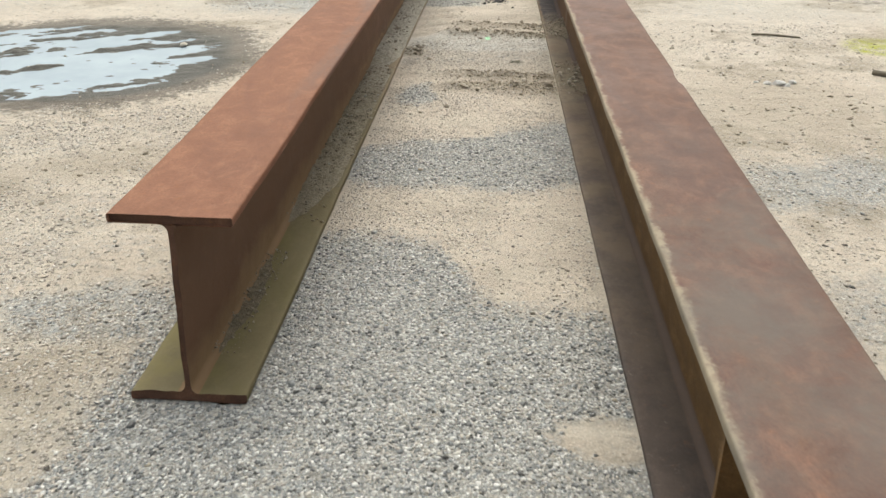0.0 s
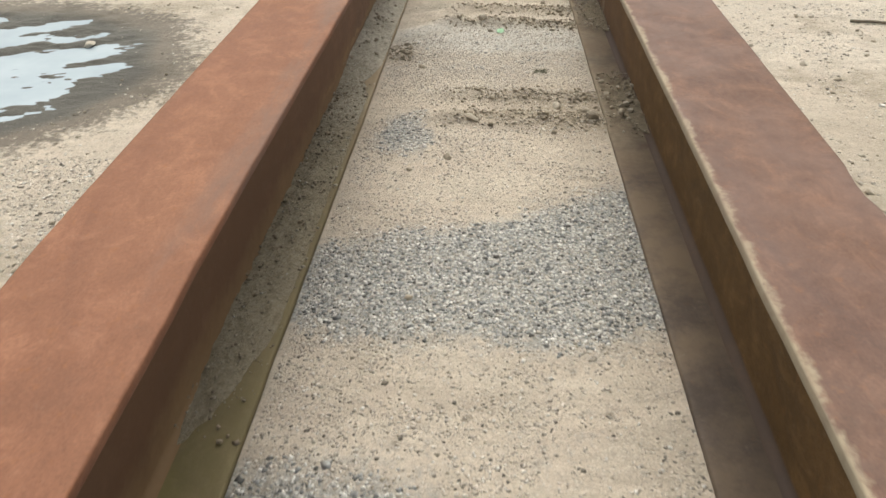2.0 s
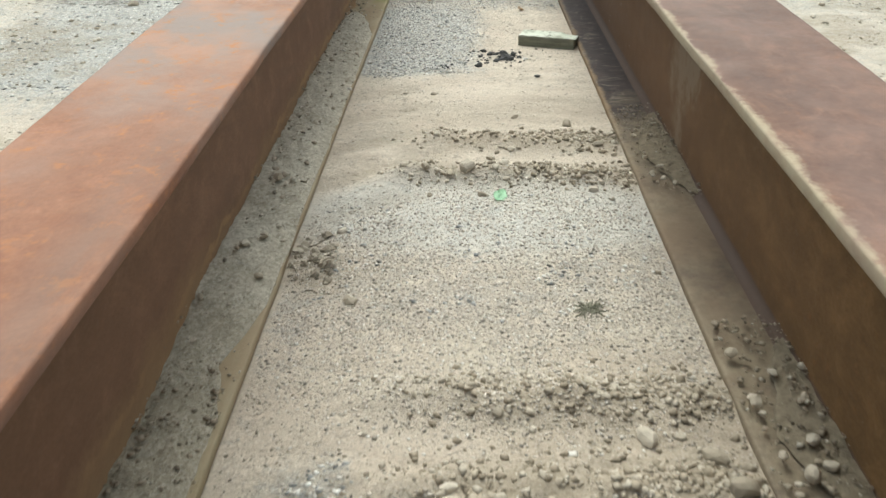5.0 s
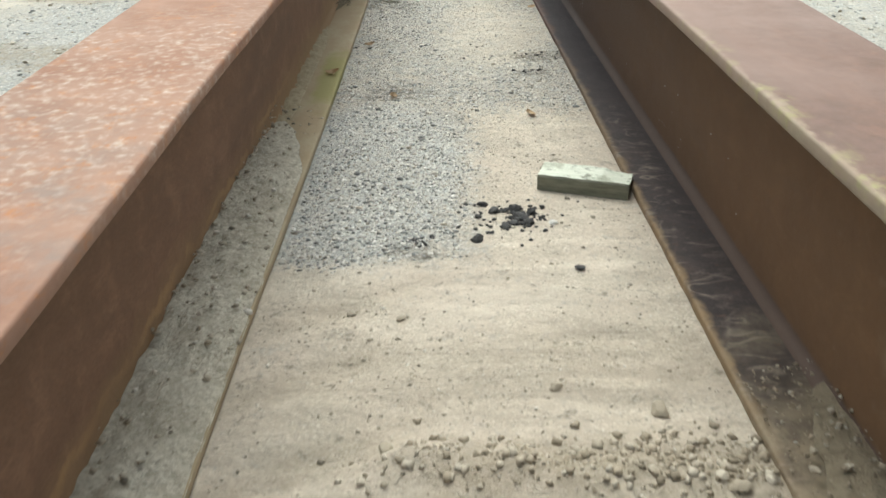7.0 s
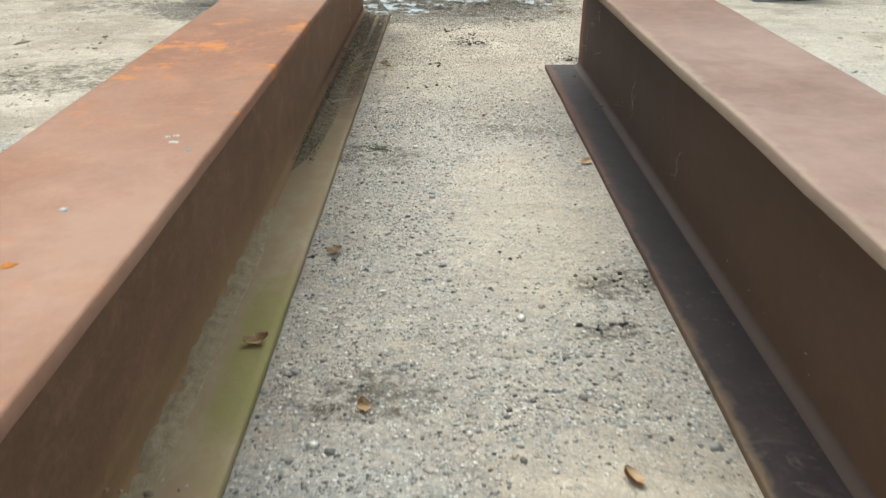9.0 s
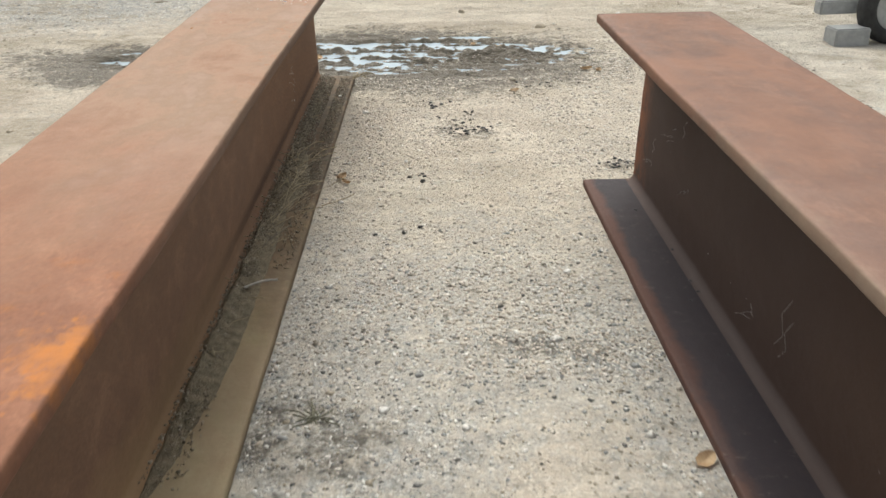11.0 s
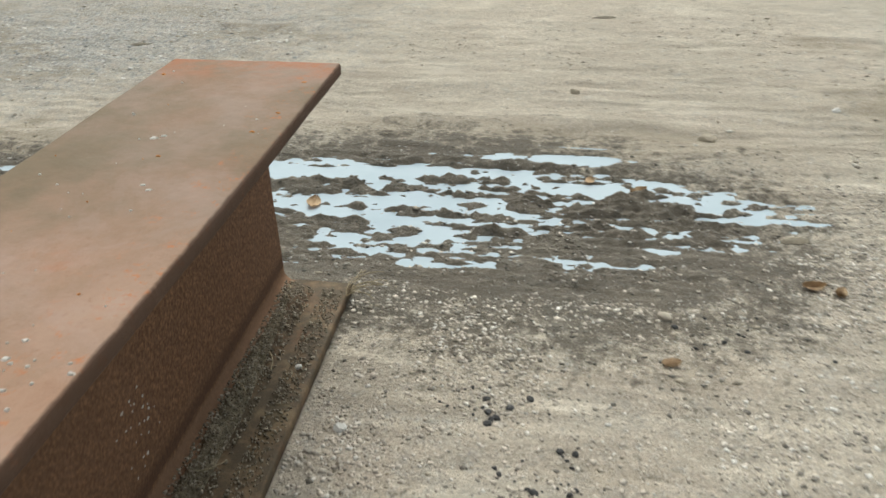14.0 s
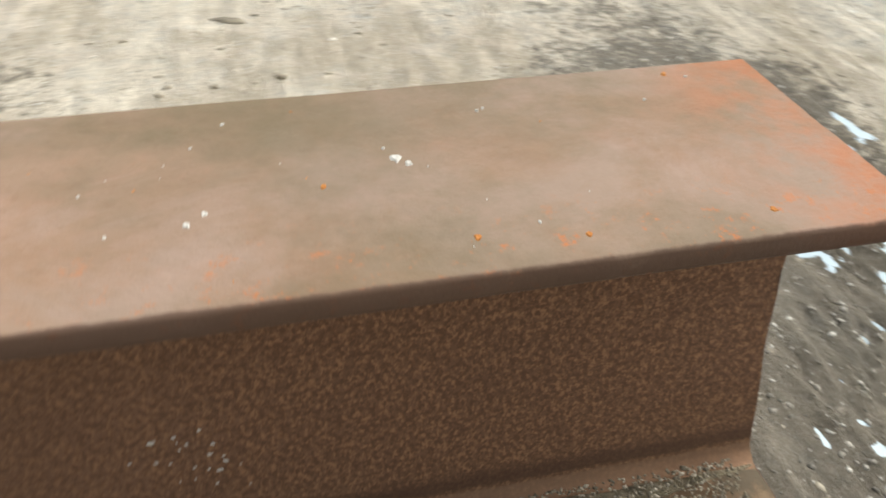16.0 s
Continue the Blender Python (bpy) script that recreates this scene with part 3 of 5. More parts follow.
def gravel_mask(x, y):
    x, y = warp(x, y, 0.16)
    g = 0.30 + 0.5 * fbm(x * 0.8, y * 0.8, 21)
    lane = ease(x, -0.9, -0.8) * (1 - ease(x, 0.62, 0.72)) * (1 - ease(y, 9.8, 10.8))
    near = (1 - ease(y, 2.48 - 0.42 * ease(x, -0.1, 0.15), 2.80 - 0.38 * ease(x, -0.1, 0.15))) * ease(x + 0.25 * np.maximum(0, 1.8 - y), -0.98, -0.74)
    near = near * (1 - 0.85 * spot(x, y, 0.40, 1.74, 0.17, 0.11, 0, 0.8))
    second = ease(y, 2.96, 3.2) * (1 - ease(y, 3.63 + 0.63 * x, 3.90 + 0.63 * x))
    third = 0.85 * spot(x, y, -0.42, 4.28, 0.12, 0.22, 0, 1.0)
    mid = 0.34 * spot(x, y, 0.0, 5.15, 0.6, 0.4, 0, 1.0)
    fourth = 0.8 * ease(y, 6.32, 6.55) * (1 - ease(y, 7.1, 7.9)) * (1 - ease(x, -0.26 + 0.08 * (y - 6.5), -0.02 + 0.08 * (y - 6.5)))
    far = 0.62 * ease(y, 7.05, 7.5) * (1 - 0.7 * ease(y, 9.0, 10.0)) * (1 - 0.5 * spot(x, y, 0.05, 8.35, 0.2, 0.5, 0, 1.0))
    lane_g = np.maximum.reduce([near, second, third, mid, fourth, far])
    lane_g = np.maximum(lane_g, 0.10 + 0.2 * fbm(x * 3, y * 3, 3))
    out = np.maximum.reduce([g, 0.9 * spot(x, y, -1.0, 2.15, 0.25, 0.16, 0, 0.8), 0.8 * spot(x, y, 1.45, 3.3, 0.55, 0.32, 10, 0.8), 0.55 * spot(x, y, 1.3, 2.3, 0.4, 0.25, 0, 0.8),
                             1.0 * ease(y, 5.7, 6.5) * (1 - ease(x, -1.2, -0.9)) * ease(x, -2.4, -1.7) * (1 - ease(y, 8.6, 9.2)), 0.6 * ease(y, 6.6, 7.8) * ease(x, 0.7, 0.9) * (1 - ease(y, 9.5, 10.5))])
    out = out * (1 - 0.55 * ease(y, 3.4, 4.2) * (1 - ease(y, 5.6, 6.4)))
    out = np.maximum(out * (1 - 0.45 * ease(y, 11.0, 11.8)), 0.75 * spot(x, y, -2.4, 13.2, 1.6, 1.3, 0, 1.0))
    near_by = closeness(x, y)
    return np.clip((lane * lane_g + (1 - lane) * out) * near_by + (1 - near_by) * (0.28 + 0.9 * fbm(x * 0.6, y * 0.6, 29)), 0, 1)


def wet_shade_mask(x, y):
    x, y = warp(x, y, 0.12)
    left = 1.7 * spot(x, y, -2.52, 4.78, 1.2, 0.98, 14, 0.5)
    far = np.maximum(1.2 * spot(x, y, -0.42, 11.29, 0.92, 0.53, -2, 0.95), 1.1 * spot(x, y, -1.45, 11.3, 0.5, 0.35, 0, 0.8))
    # The last spot paints the shade under unseen equipment at the right.
    old_wet_and_shade = 0.55 * np.maximum.reduce([spot(x, y, -1.75, 9.75, 0.45, 0.25, 0, 0.8), spot(x, y, -1.95, 11.35, 0.5, 0.22, 0, 0.8), spot(x, y, -1.9, 7.55, 0.3, 0.12, 0, 0.8),
                                    spot(x, y, 0.2, 7.95, 0.11, 0.09), spot(x, y, 0.15, 7.73, 0.09, 0.05), spot(x, y, -0.42, 8.75, 0.14, 0.1), spot(x, y, -0.32, 7.5, 0.14, 0.09),
                                    spot(x, y, 0.33, 9.98, 0.07, 0.06), spot(x, y, -0.1, 10.32, 0.10, 0.06), spot(x, y, -0.23, 6.5, 0.06, 0.05), spot(x, y, 0.05, 9.05, 0.12, 0.06),
                                    spot(x, y, 2.9, 7.0, 0.5, 0.25)])
    return np.clip(np.maximum.reduce([left, far, old_wet_and_shade]), 0, 1.7)


def pool_depth(x, y):
    left = spot(x, y, -2.62, 4.78, 1.0, 0.80, 20, 0.8)
    far = np.maximum(spot(x, y, -0.30, 11.44, 0.78, 0.27, -2, 0.8), spot(x, y, -1.3, 11.38, 0.35, 0.2, 0, 0.9))
    far = np.maximum(far, 0.47 * spot(x, y, -0.15, 11.10, 0.42, 0.13, -4, 1.0))
    far = np.maximum(far, 0.75 * spot(x, y, -0.62, 11.28, 0.28, 0.22, 0, 1.0))
    return left, far


def ground_height(x, y):
    h = 0.014 * fbm(x * 1.3, y * 1.3, 31) + 0.010 * fbm(x * 8, y * 9, 41) * (0.4 + 0.6 * ease(np.abs(x + 0.1), 0.4, 0.9))
    # wheel marks that run across, beyond the beams
    rut = fbm(x * 2.2, y * 11, 51, 3)
    h = h + 0.042 * rut * ease(y, 10.9, 11.8) * (1 - ease(y, 13.2, 14.5))
    # rows of tyre treads in the ruts
    tread_row = np.maximum(0, np.sin(x * 34 + 3 * np.sin(y * 5))) * np.maximum(0, np.sin(y * 31 + 0.8 * np.sin(x * 1.7)))
    h = h - 0.016 * tread_row * ease(fbm(x * 1.4, y * 2.0, 57), -0.06, 0.1) * ease(y, 11.7, 12.0) * (1 - ease(y, 13.2, 14.0))
    # pushed-up rows of dirt between the beams
    for cy, amp, x0, x1 in ((4.42, 0.018, -0.28, 0.5), (4.64, 0.016, -0.26, 0.45), (5.56, 0.017, -0.33, 0.5), (5.80, 0.016, -0.3, 0.5)):
        row = np.exp(-((y - cy - 0.05 * fbm(x * 4, y * 0 + cy, 61)) / 0.055) ** 2) * ease(x, x0 - 0.1, x0 + 0.1) * (1 - ease(x, x1, x1 + 0.1))
        h = h + 1.35 * amp * row * (0.45 + 1.3 * vnoise(x * 17, y * 17, 71))
    # low ridges of drifted sand beside the first beam, and a broken crust of earth
    ridge = np.sin((y - 0.55 * x + 0.08 * fbm(x * 3, y * 3, 83)) * 29)
    h = h + 0.010 * ridge * spot(x, y, -0.36, 5.78, 0.17, 0.50, 0, 1.2)
    crust = spot(x, y, -0.455, 5.11, 0.055, 0.075, -15, 0.5)
    h = h + crust * (0.022 + 0.03 * fbm(x * 24, y * 30, 87, 3))
    # fine combed lines in the sand
    comb = np.sin((y + 0.12 * x + 0.06 * fbm(x * 2, y * 2, 81)) * 62)
    h = h + 0.0032 * comb * ease(y, 5.85, 6.0) * (1 - ease(y, 6.45, 6.6)) * ease(x, -0.05, 0.1) * (1 - ease(x, 0.3, 0.4))
    # old tread marks beside the near end of the first beam
    tread = np.abs(np.sin((y + 0.35 * np.abs(((x * 9) % 1) - 0.5)) * 95))
    h = h + 0.006 * tread * spot(x, y, -1.0, 2.42, 0.28, 0.2, 0, 0.8)
    # keep it level beside and under the beams
    under = np.maximum(np.exp(-((x + 0.64) / 0.22) ** 4) * ease(y, 1.4, 1.7) * (1 - ease(y, 10.9, 11.1)), np.exp(-((x - R_X0 - 0.14 - R_SLOPE * y) / 0.22) ** 4) * (1 - ease(y, 9.8, 10.0)))
    h = h * (1 - 0.85 * under) - 0.002 * under
    left, far = pool_depth(x, y)
    streak = fbm(x * 2.6, y * 15, 91, 4)
    lump = fbm(x * 16, y * 48, 95, 4)
    diag = fbm((x * 0.8 + y * 0.6) * 2.4, (y * 0.8 - x * 0.6) * 11, 97, 4)
    h = h * (1 - 0.7 * np.maximum(left, far))
    h = h + left * (-0.0195 + 0.060 * diag + 0.016 * lump + 0.022 * fbm(x * 14, y * 18, 103, 3)) + far * (-0.0158 + 0.044 * streak + 0.040 * lump + 0.030 * fbm(x * 38, y * 60, 99, 3))
    return h


def dirt_mask(x, y):
    v = 0 * x
    for cy, x0, x1 in ((4.42, -0.28, 0.5), (4.64, -0.26, 0.45), (5.56, -0.33, 0.5), (5.80, -0.3, 0.5)):
        v = np.maximum(v, np.exp(-((y - cy) / 0.075) ** 2) * ease(x, x0 - 0.1, x0 + 0.25) * (1 - ease(x, x1, x1 + 0.1)))
    v = np.maximum(v, 0.7 * spot(x, y, 0.25, 4.52, 0.3, 0.25, 0, 1.0))
    v = np.maximum(v, 0.5 * spot(x, y, -0.44, 5.1, 0.10, 0.12, 0, 1.0))
    v = np.maximum(v, 0.7 * spot(x, y, -0.40, 5.06, 0.13, 0.02, 18, 1.0))
    v = np.maximum(v, 0.55 * ease(-np.sin((y - 0.55 * x + 0.08 * fbm(x * 3, y * 3, 83)) * 29), -0.3, 0.9) * spot(x, y, -0.38, 5.75, 0.2, 0.55, 0, 1.2))
    v = np.maximum(v, 0.4 * spot(x, y, 0.05, 6.05, 0.4, 0.12, 12, 1.2))
    v = np.maximum(v, 0.4 * spot(x, y, 0.04, 9.94, 0.14, 0.09, 0, 1.0))
    yard = ease(np.abs(x + 0.1), 0.75, 1.0) * closeness(x, y)
    v = np.maximum(v, 0.8 * yard * ease(fbm(x * 2.1, y * 3.0, 131) + 0.5 * fbm(x * 12, y * 12, 137), 0.01, 0.24))
    v = np.maximum(v, 0.7 * yard * spot(x, y, -1.35, 3.3, 0.5, 0.16, 20, 1.0))
    v = np.maximum(v, 0.6 * yard * spot(x, y, 1.5, 4.2, 0.4, 0.5, 0, 1.2))
    v = np.maximum(v, 0.8 * spot(x, y, 1.15, 12.0, 0.35, 0.2, 0, 1.0))
    v = np.maximum(v, 0.6 * spot(x, y, -0.1, 11.85, 0.8, 0.12, 0, 1.0))
    return np.clip(v, 0, 1)


def axis_lines(a, b, step, reach):
    inner = np.arange(a, b + step / 2, step)
    out, d, p = [], step, 0.0
    while p < reach:
        d *= 1.35
        p += d
        out.append(p)
    out = np.array(out)
    return np.concatenate([(a - out)[::-1], inner, inner[-1] + out])


def build_ground():
    xs, ys = axis_lines(-3.4, 3.0, 0.016, 400), axis_lines(0.2, 13.2, 0.016, 400)
    for a, b, step in ((3.95, 5.5, 0.009), (10.95, 11.85, 0.006)):
        ys = np.concatenate([ys[ys < a], np.arange(a, b, step), ys[ys > b]])
    xs = np.concatenate([xs[xs < -1.1], np.arange(-1.1, 0.6, 0.008), xs[xs > 0.605]])
    X, Y = np.meshgrid(xs, ys)
    x, y = X.ravel(), Y.ravel()
    z = ground_height(x, y) * np.exp(-(np.maximum(0, np.hypot(x, y - 6) - 14) / 10) ** 2)
    nx = len(xs)
    i = (np.arange(len(ys) - 1)[:, None] * nx + np.arange(nx - 1)[None, :]).ravel()
    ob = raw("ground", np.stack([x, y, z], 1), np.stack([i, i + 1, i + 1 + nx, i + nx], 1), M_GROUND)
    me = ob.data
    tone = np.clip(0.9 * spot(x, y, -0.05, 5.35, 0.5, 0.2) + 0.15 * spot(x, y, -1.7, 7.4, 1.0, 1.5) + 0.5 * spot(x, y, -0.35, 6.9, 0.25, 0.5) + 0.22 * ease(y, 7.2, 8) * (1 - ease(y, 9, 10)) + 0.25 * ease(x, 0.9, 1.4) * ease(y, 5.5, 7) + 0.12 * ease(y, 4.7, 5.1) * (1 - ease(y, 7, 7.6)), 0, 1)
    tone = tone * closeness(x, y)
    for name, v in (("gravel", gravel_mask(x, y)), ("wet_shade", wet_shade_mask(x, y)), ("moss", spot(x, y, 2.32, 5.45, 0.22, 0.22)), ("tone", tone), ("dirt", dirt_mask(x, y))):
        me.attributes.new(name, "FLOAT", "POINT").data.foreach_set("value", v.astype(np.float32))
    me.polygons.foreach_set("use_smooth", [True] * len(me.polygons))
    return tagged(ob, "compacted sandy yard ground with patches of grey gravel", "ground", kind="structure")


build_ground()


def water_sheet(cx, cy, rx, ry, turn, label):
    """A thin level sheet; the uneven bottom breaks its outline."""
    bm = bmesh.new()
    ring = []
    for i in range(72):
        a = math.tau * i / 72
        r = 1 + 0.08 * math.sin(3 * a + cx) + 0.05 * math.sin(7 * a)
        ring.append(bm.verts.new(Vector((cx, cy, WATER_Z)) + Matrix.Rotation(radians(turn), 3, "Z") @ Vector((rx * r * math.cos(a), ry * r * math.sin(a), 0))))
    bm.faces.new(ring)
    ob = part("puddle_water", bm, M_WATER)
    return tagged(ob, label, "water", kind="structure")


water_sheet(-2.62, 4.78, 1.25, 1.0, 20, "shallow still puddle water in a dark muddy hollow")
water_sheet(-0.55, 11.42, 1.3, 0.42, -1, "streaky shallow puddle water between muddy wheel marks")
# ---------- the two steel beams ----------
H, B, TF, TW, FIL = 0.47, 0.283, 0.022, 0.014, 0.02


def loft(profile, ys, shift, end0, end1, caps=True):
    """Sweeps a closed (x, z) profile along y. shift(x, y, z) moves a point a little; end0 and end1 give the cut's place at (x, z)."""
    bm = bmesh.new()
    rows = []
    n = len(ys)
    for j, y in enumerate(ys):
        row = []
        for x, z in profile:
            yy = end0(x, z) if j == 0 else end1(x, z) if j == n - 1 else y
            dx, dz = shift(x, y, z)
            row.append(bm.verts.new((x + dx, yy, z + dz)))
        rows.append(row)
    m = len(profile)
    for j in range(n - 1):
        for i in range(m):
            f = bm.faces.new((rows[j][i], rows[j][(i + 1) % m], rows[j + 1][(i + 1) % m], rows[j + 1][i]))
            f.smooth = True
    if caps:
        for row, flip in ((rows[0], False), (rows[-1], True)):
            f = bm.faces.new(row[::-1] if flip else row)
            f.material_index = 1
    bmesh.ops.recalc_face_normals(bm, faces=bm.faces)
    for e in bm.edges:
        if e.is_boundary or len(e.link_faces) == 2 and e.calc_face_angle(0) > 0.9:
            e.smooth = False
    return bm


def plate_profile(x0, x1, z0, z1, r=0.004, n=20):
    """A flat plate with eased corners and enough points across to cut its end unevenly."""
    pts = []
    for k in range(n + 1):
        pts.append((x0 + r + (x1 - x0 - 2 * r) * k / n, z0))
    pts += [(x1 - r * 0.3, z0 + r * 0.3), (x1, z0 + r), (x1, z1 - r), (x1 - r * 0.3, z1 - r * 0.3)]
    for k in range(n, -1, -1):
        pts.append((x0 + r + (x1 - x0 - 2 * r) * k / n, z1))
    pts += [(x0 + r * 0.3, z1 - r * 0.3), (x0, z1 - r), (x0, z0 + r), (x0 + r * 0.3, z0 + r * 0.3)]
    return pts


def web_profile():
    half = TW / 2
    right = []
    for k in range(7):
        a = math.pi / 2 * k / 6
        right.append((half + FIL * (1 - math.sin(a)), TF + FIL * (1 - math.cos(a))))
    up = [(half, TF + FIL + (H - 2 * TF - 2 * FIL) * k / 10) for k in range(1, 10)]
    top = [(x, H - z) for x, z in right[::-1]]
    side = right + up + top
    return side + [(-x, z) for x, z in side[::-1]]


def steel_beam(name, origin, turn, ends, mats, nick, bow, label, parts):
    beam = new(name)
    beam.matrix_world = pose(*origin, 0, 0, turn)
    beam.empty_display_size = 0.1
    near, far = ends
    ys = [near(0, 0) + (far(0, 0) - near(0, 0)) * i / 220 for i in range(221)]

    def wander(x, y, z):
        e = (1.0 if abs(x) > B / 2 - 0.006 else 0.0)
        n1 = fbm(np.array(y * 6.0), np.array(3.0 + (x > 0) * 5 + (z > 0.2) * 9), 7)
        n2 = fbm(np.array(y * 1.1), np.array(2.0 + (x > 0) * 5), 8)
        return float(e * 0.004 * n1 - nick(x, y, z) + bow(x, y, z)), float(0.004 * n2 * (z > 0.2))

    def web_wander(x, y, z):
        return float(0.006 * fbm(np.array(y * 0.7), np.array(z * 2), 9)) * (0.1 < z < 0.37) + bow(0.0, y, z), 0.0

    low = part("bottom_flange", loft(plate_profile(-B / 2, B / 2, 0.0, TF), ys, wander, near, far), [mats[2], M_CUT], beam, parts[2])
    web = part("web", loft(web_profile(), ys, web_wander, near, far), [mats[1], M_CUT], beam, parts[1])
    top = part("top_flange", loft(plate_profile(-B / 2, B / 2, H - TF, H), ys, wander, near, far), [mats[0], M_CUT], beam, parts[0])
    return tagged(beam, label, "steel beam", "steel beams lying side by side")


def torch(seed, amp):
    return lambda x, z: amp * float(fbm(np.array(x * 22.0 + z * 9), np.array(seed * 3.7 + z * 22), seed))


ROUGH_CUT = torch(3, 0.02)
ROUGH_CUT_B = torch(4, 0.014)



def left_bow(x, y, z):
    """The first beam sags sideways a little; its top flange spreads towards the far end."""
    sag = float(ease(y, 2.2, 2.9) * (1 - ease(y, 6.0, 7.2)) * (1 + 0.5 * ease(y, 4.6, 5.2)))
    spread = float(ease(y, 9.2, 10.3)) * (x / B + 0.5) * (z > 0.3)
    return -0.009 * sag * (0.55 + 0.45 * (z > 0.2)) + 0.012 * spread


left_beam = steel_beam(
    "steel_beam", (-0.6415, 0, 0), 0,
    (lambda x, z: 1.75 + 0.11 * z + ROUGH_CUT(x, z), lambda x, z: 10.935 - 0.12 * z + (-0.13 * (x + 0.05) * (z > 0.3)) + ROUGH_CUT_B(x, z)),
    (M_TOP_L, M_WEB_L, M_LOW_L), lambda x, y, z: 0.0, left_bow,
    "long red-rusted steel I-beam with torch-cut ends lying on the ground",
    ("smooth orange-red rusted top flange", "brown rusted web with finely pitted far end", "olive-stained lower flange half covered with soil"))


def right_nick(x, y, z):
    """A dent in the outer edge of the top flange."""
    if x > 0.1 and z > 0.3:
        return 0.009 * max(0.0, 1 - abs(y - 3.02) / 0.10) ** 0.6 if y > 2.98 else 0.0
    return 0.0


right_beam = steel_beam(
    "steel_beam", (R_X0 + B / 2, 0, -0.008), math.degrees(math.atan(-R_SLOPE)),
    (lambda x, z: -0.62 + ROUGH_CUT(x, z), lambda x, z: 9.835 - 0.12 * z + 0.05 * max(0, x) + ROUGH_CUT_B(x + 0.7, z)),
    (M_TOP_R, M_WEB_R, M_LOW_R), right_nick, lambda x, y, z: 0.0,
    "long purple-brown rusted steel I-beam with a worn pale edge on the ground",
    ("purple-brown rusted top flange with worn pale edge", "dark brown rusted web with small white marks", "dark lower flange with purplish mill scale"))


def stiffener():
    """A flat plate welded between the flanges of the second beam."""
    bm = bmesh.new()
    prof = [(-0.130, TF), (-0.130, H - TF - 0.006), (-0.127, H - TF), (-0.03, H - TF), (-TW / 2, H - TF - FIL), (-TW / 2, TF + FIL), (-0.03, TF)]
    a = [bm.verts.new((x, 1.19, z)) for x, z in prof]
    b = [bm.verts.new((x, 1.202, z)) for x, z in prof]
    bm.faces.new(a)
    bm.faces.new(b[::-1])
    for i in range(len(prof)):
        j = (i + 1) % len(prof)
        bm.faces.new((a[i], b[i], b[j], a[j]))
    bmesh.ops.recalc_face_normals(bm, faces=bm.faces)
    return part("stiffener_plate", bm, M_WEB_R, right_beam, "flat rusted plate welded between the flanges")


stiffener()

# ---------- soil and grit that lie on the lower flanges ----------
M_MUD = pebbles("muddy_pebbles", [(0.0, (0.06, 0.055, 0.048)), (0.5, (0.20, 0.185, 0.155)), (0.8, (0.36, 0.335, 0.29)), (1.0, (0.58, 0.56, 0.51))], 0.7)
M_GRIT_DARK = pebbles("dark_grit", [(0.0, (0.09, 0.075, 0.052)), (0.6, (0.25, 0.21, 0.15)), (1.0, (0.46, 0.42, 0.34))])
M_CLOD = pebbles("crumbly_clods", [(0.0, (0.29, 0.245, 0.18)), (0.5, (0.45, 0.385, 0.295)), (1.0, (0.64, 0.58, 0.485))])
rng = np.random.default_rng(5)


def rx_line(y):
    return R_X0 + R_SLOPE * y


def soil_bank(name, y0, y1, inner, outer, depth, material, label, seed, side, gap=0.0, heel=0.0):
    """A bank of soil on a flange: thick against the web, thin and ragged towards the edge. inner/outer: x of the web side and the free side."""
    ny, nx = int((y1 - y0) / 0.012) + 2, 22
    ys = np.linspace(y0, y1, ny)
    V = np.zeros((ny, nx, 3), np.float32)
    for j, y in enumerate(ys):
        rag = float(fbm(np.array(y * 5.0), np.array(1.7), seed)) * 0.05 + float(fbm(np.array(y * 22.0), np.array(4.7), seed)) * 0.025
        fade = max(0.0, min(1.0, (y - y0) / 0.4, (y1 - y) / 0.4) + 2.2 * rag)
        fade = min(1.0, fade) * float(y0 + 0.01 < y < y1 - 0.01)
        a, b = inner(y), outer(y)
        ragged = max(0.0, gap * 0.3 + rag * 6 * (0.3 + gap)) * 0.5
        fine = 0.18 * float(fbm(np.array(y * 30.0), np.array(2.2), seed + 2, 3))
        b = b + (a - b) * min(0.96, max(0.0, (1 - fade ** 0.6) * 0.95 + ragged + fine * (gap + (1 - fade))))
        u = np.linspace(0, 1, nx)
        x = a + (b - a) * u
        n = fbm(x * 24, x * 0 + y * 24, seed + 3) + 0.5 * fbm(x * 70, x * 0 + y * 70, seed + 6, 2)
        body = depth * max(0.12, fade) * (1 - u ** 1.6) * (ease(u, 0, heel) if heel else 1) * (0.75 + 0.5 * float(fbm(np.array(y * 3.0), np.array(9.1), seed)))
        z = TF - 0.002 + 0.003 * (u < 0.97) + body + 0.022 * n * (1 - u ** 4) * max(0.2, fade)
        z = np.where(u > 0.98, TF - 0.003, np.maximum(z, TF - 0.002))
        V[j, :, 0], V[j, :, 1], V[j, :, 2] = x, y, z
    i = (np.arange(ny - 1)[:, None] * nx + np.arange(nx - 1)[None, :]).ravel()
    faces = np.stack([i, i + 1, i + 1 + nx, i + nx], 1)
    if side < 0:
        faces = faces[:, ::-1]
    ob = raw(name, V.reshape(-1, 3), faces, material)
    ob.data.polygons.foreach_set("use_smooth", [True] * len(faces))
    return tagged(ob, label, "soil", kind="stuff")


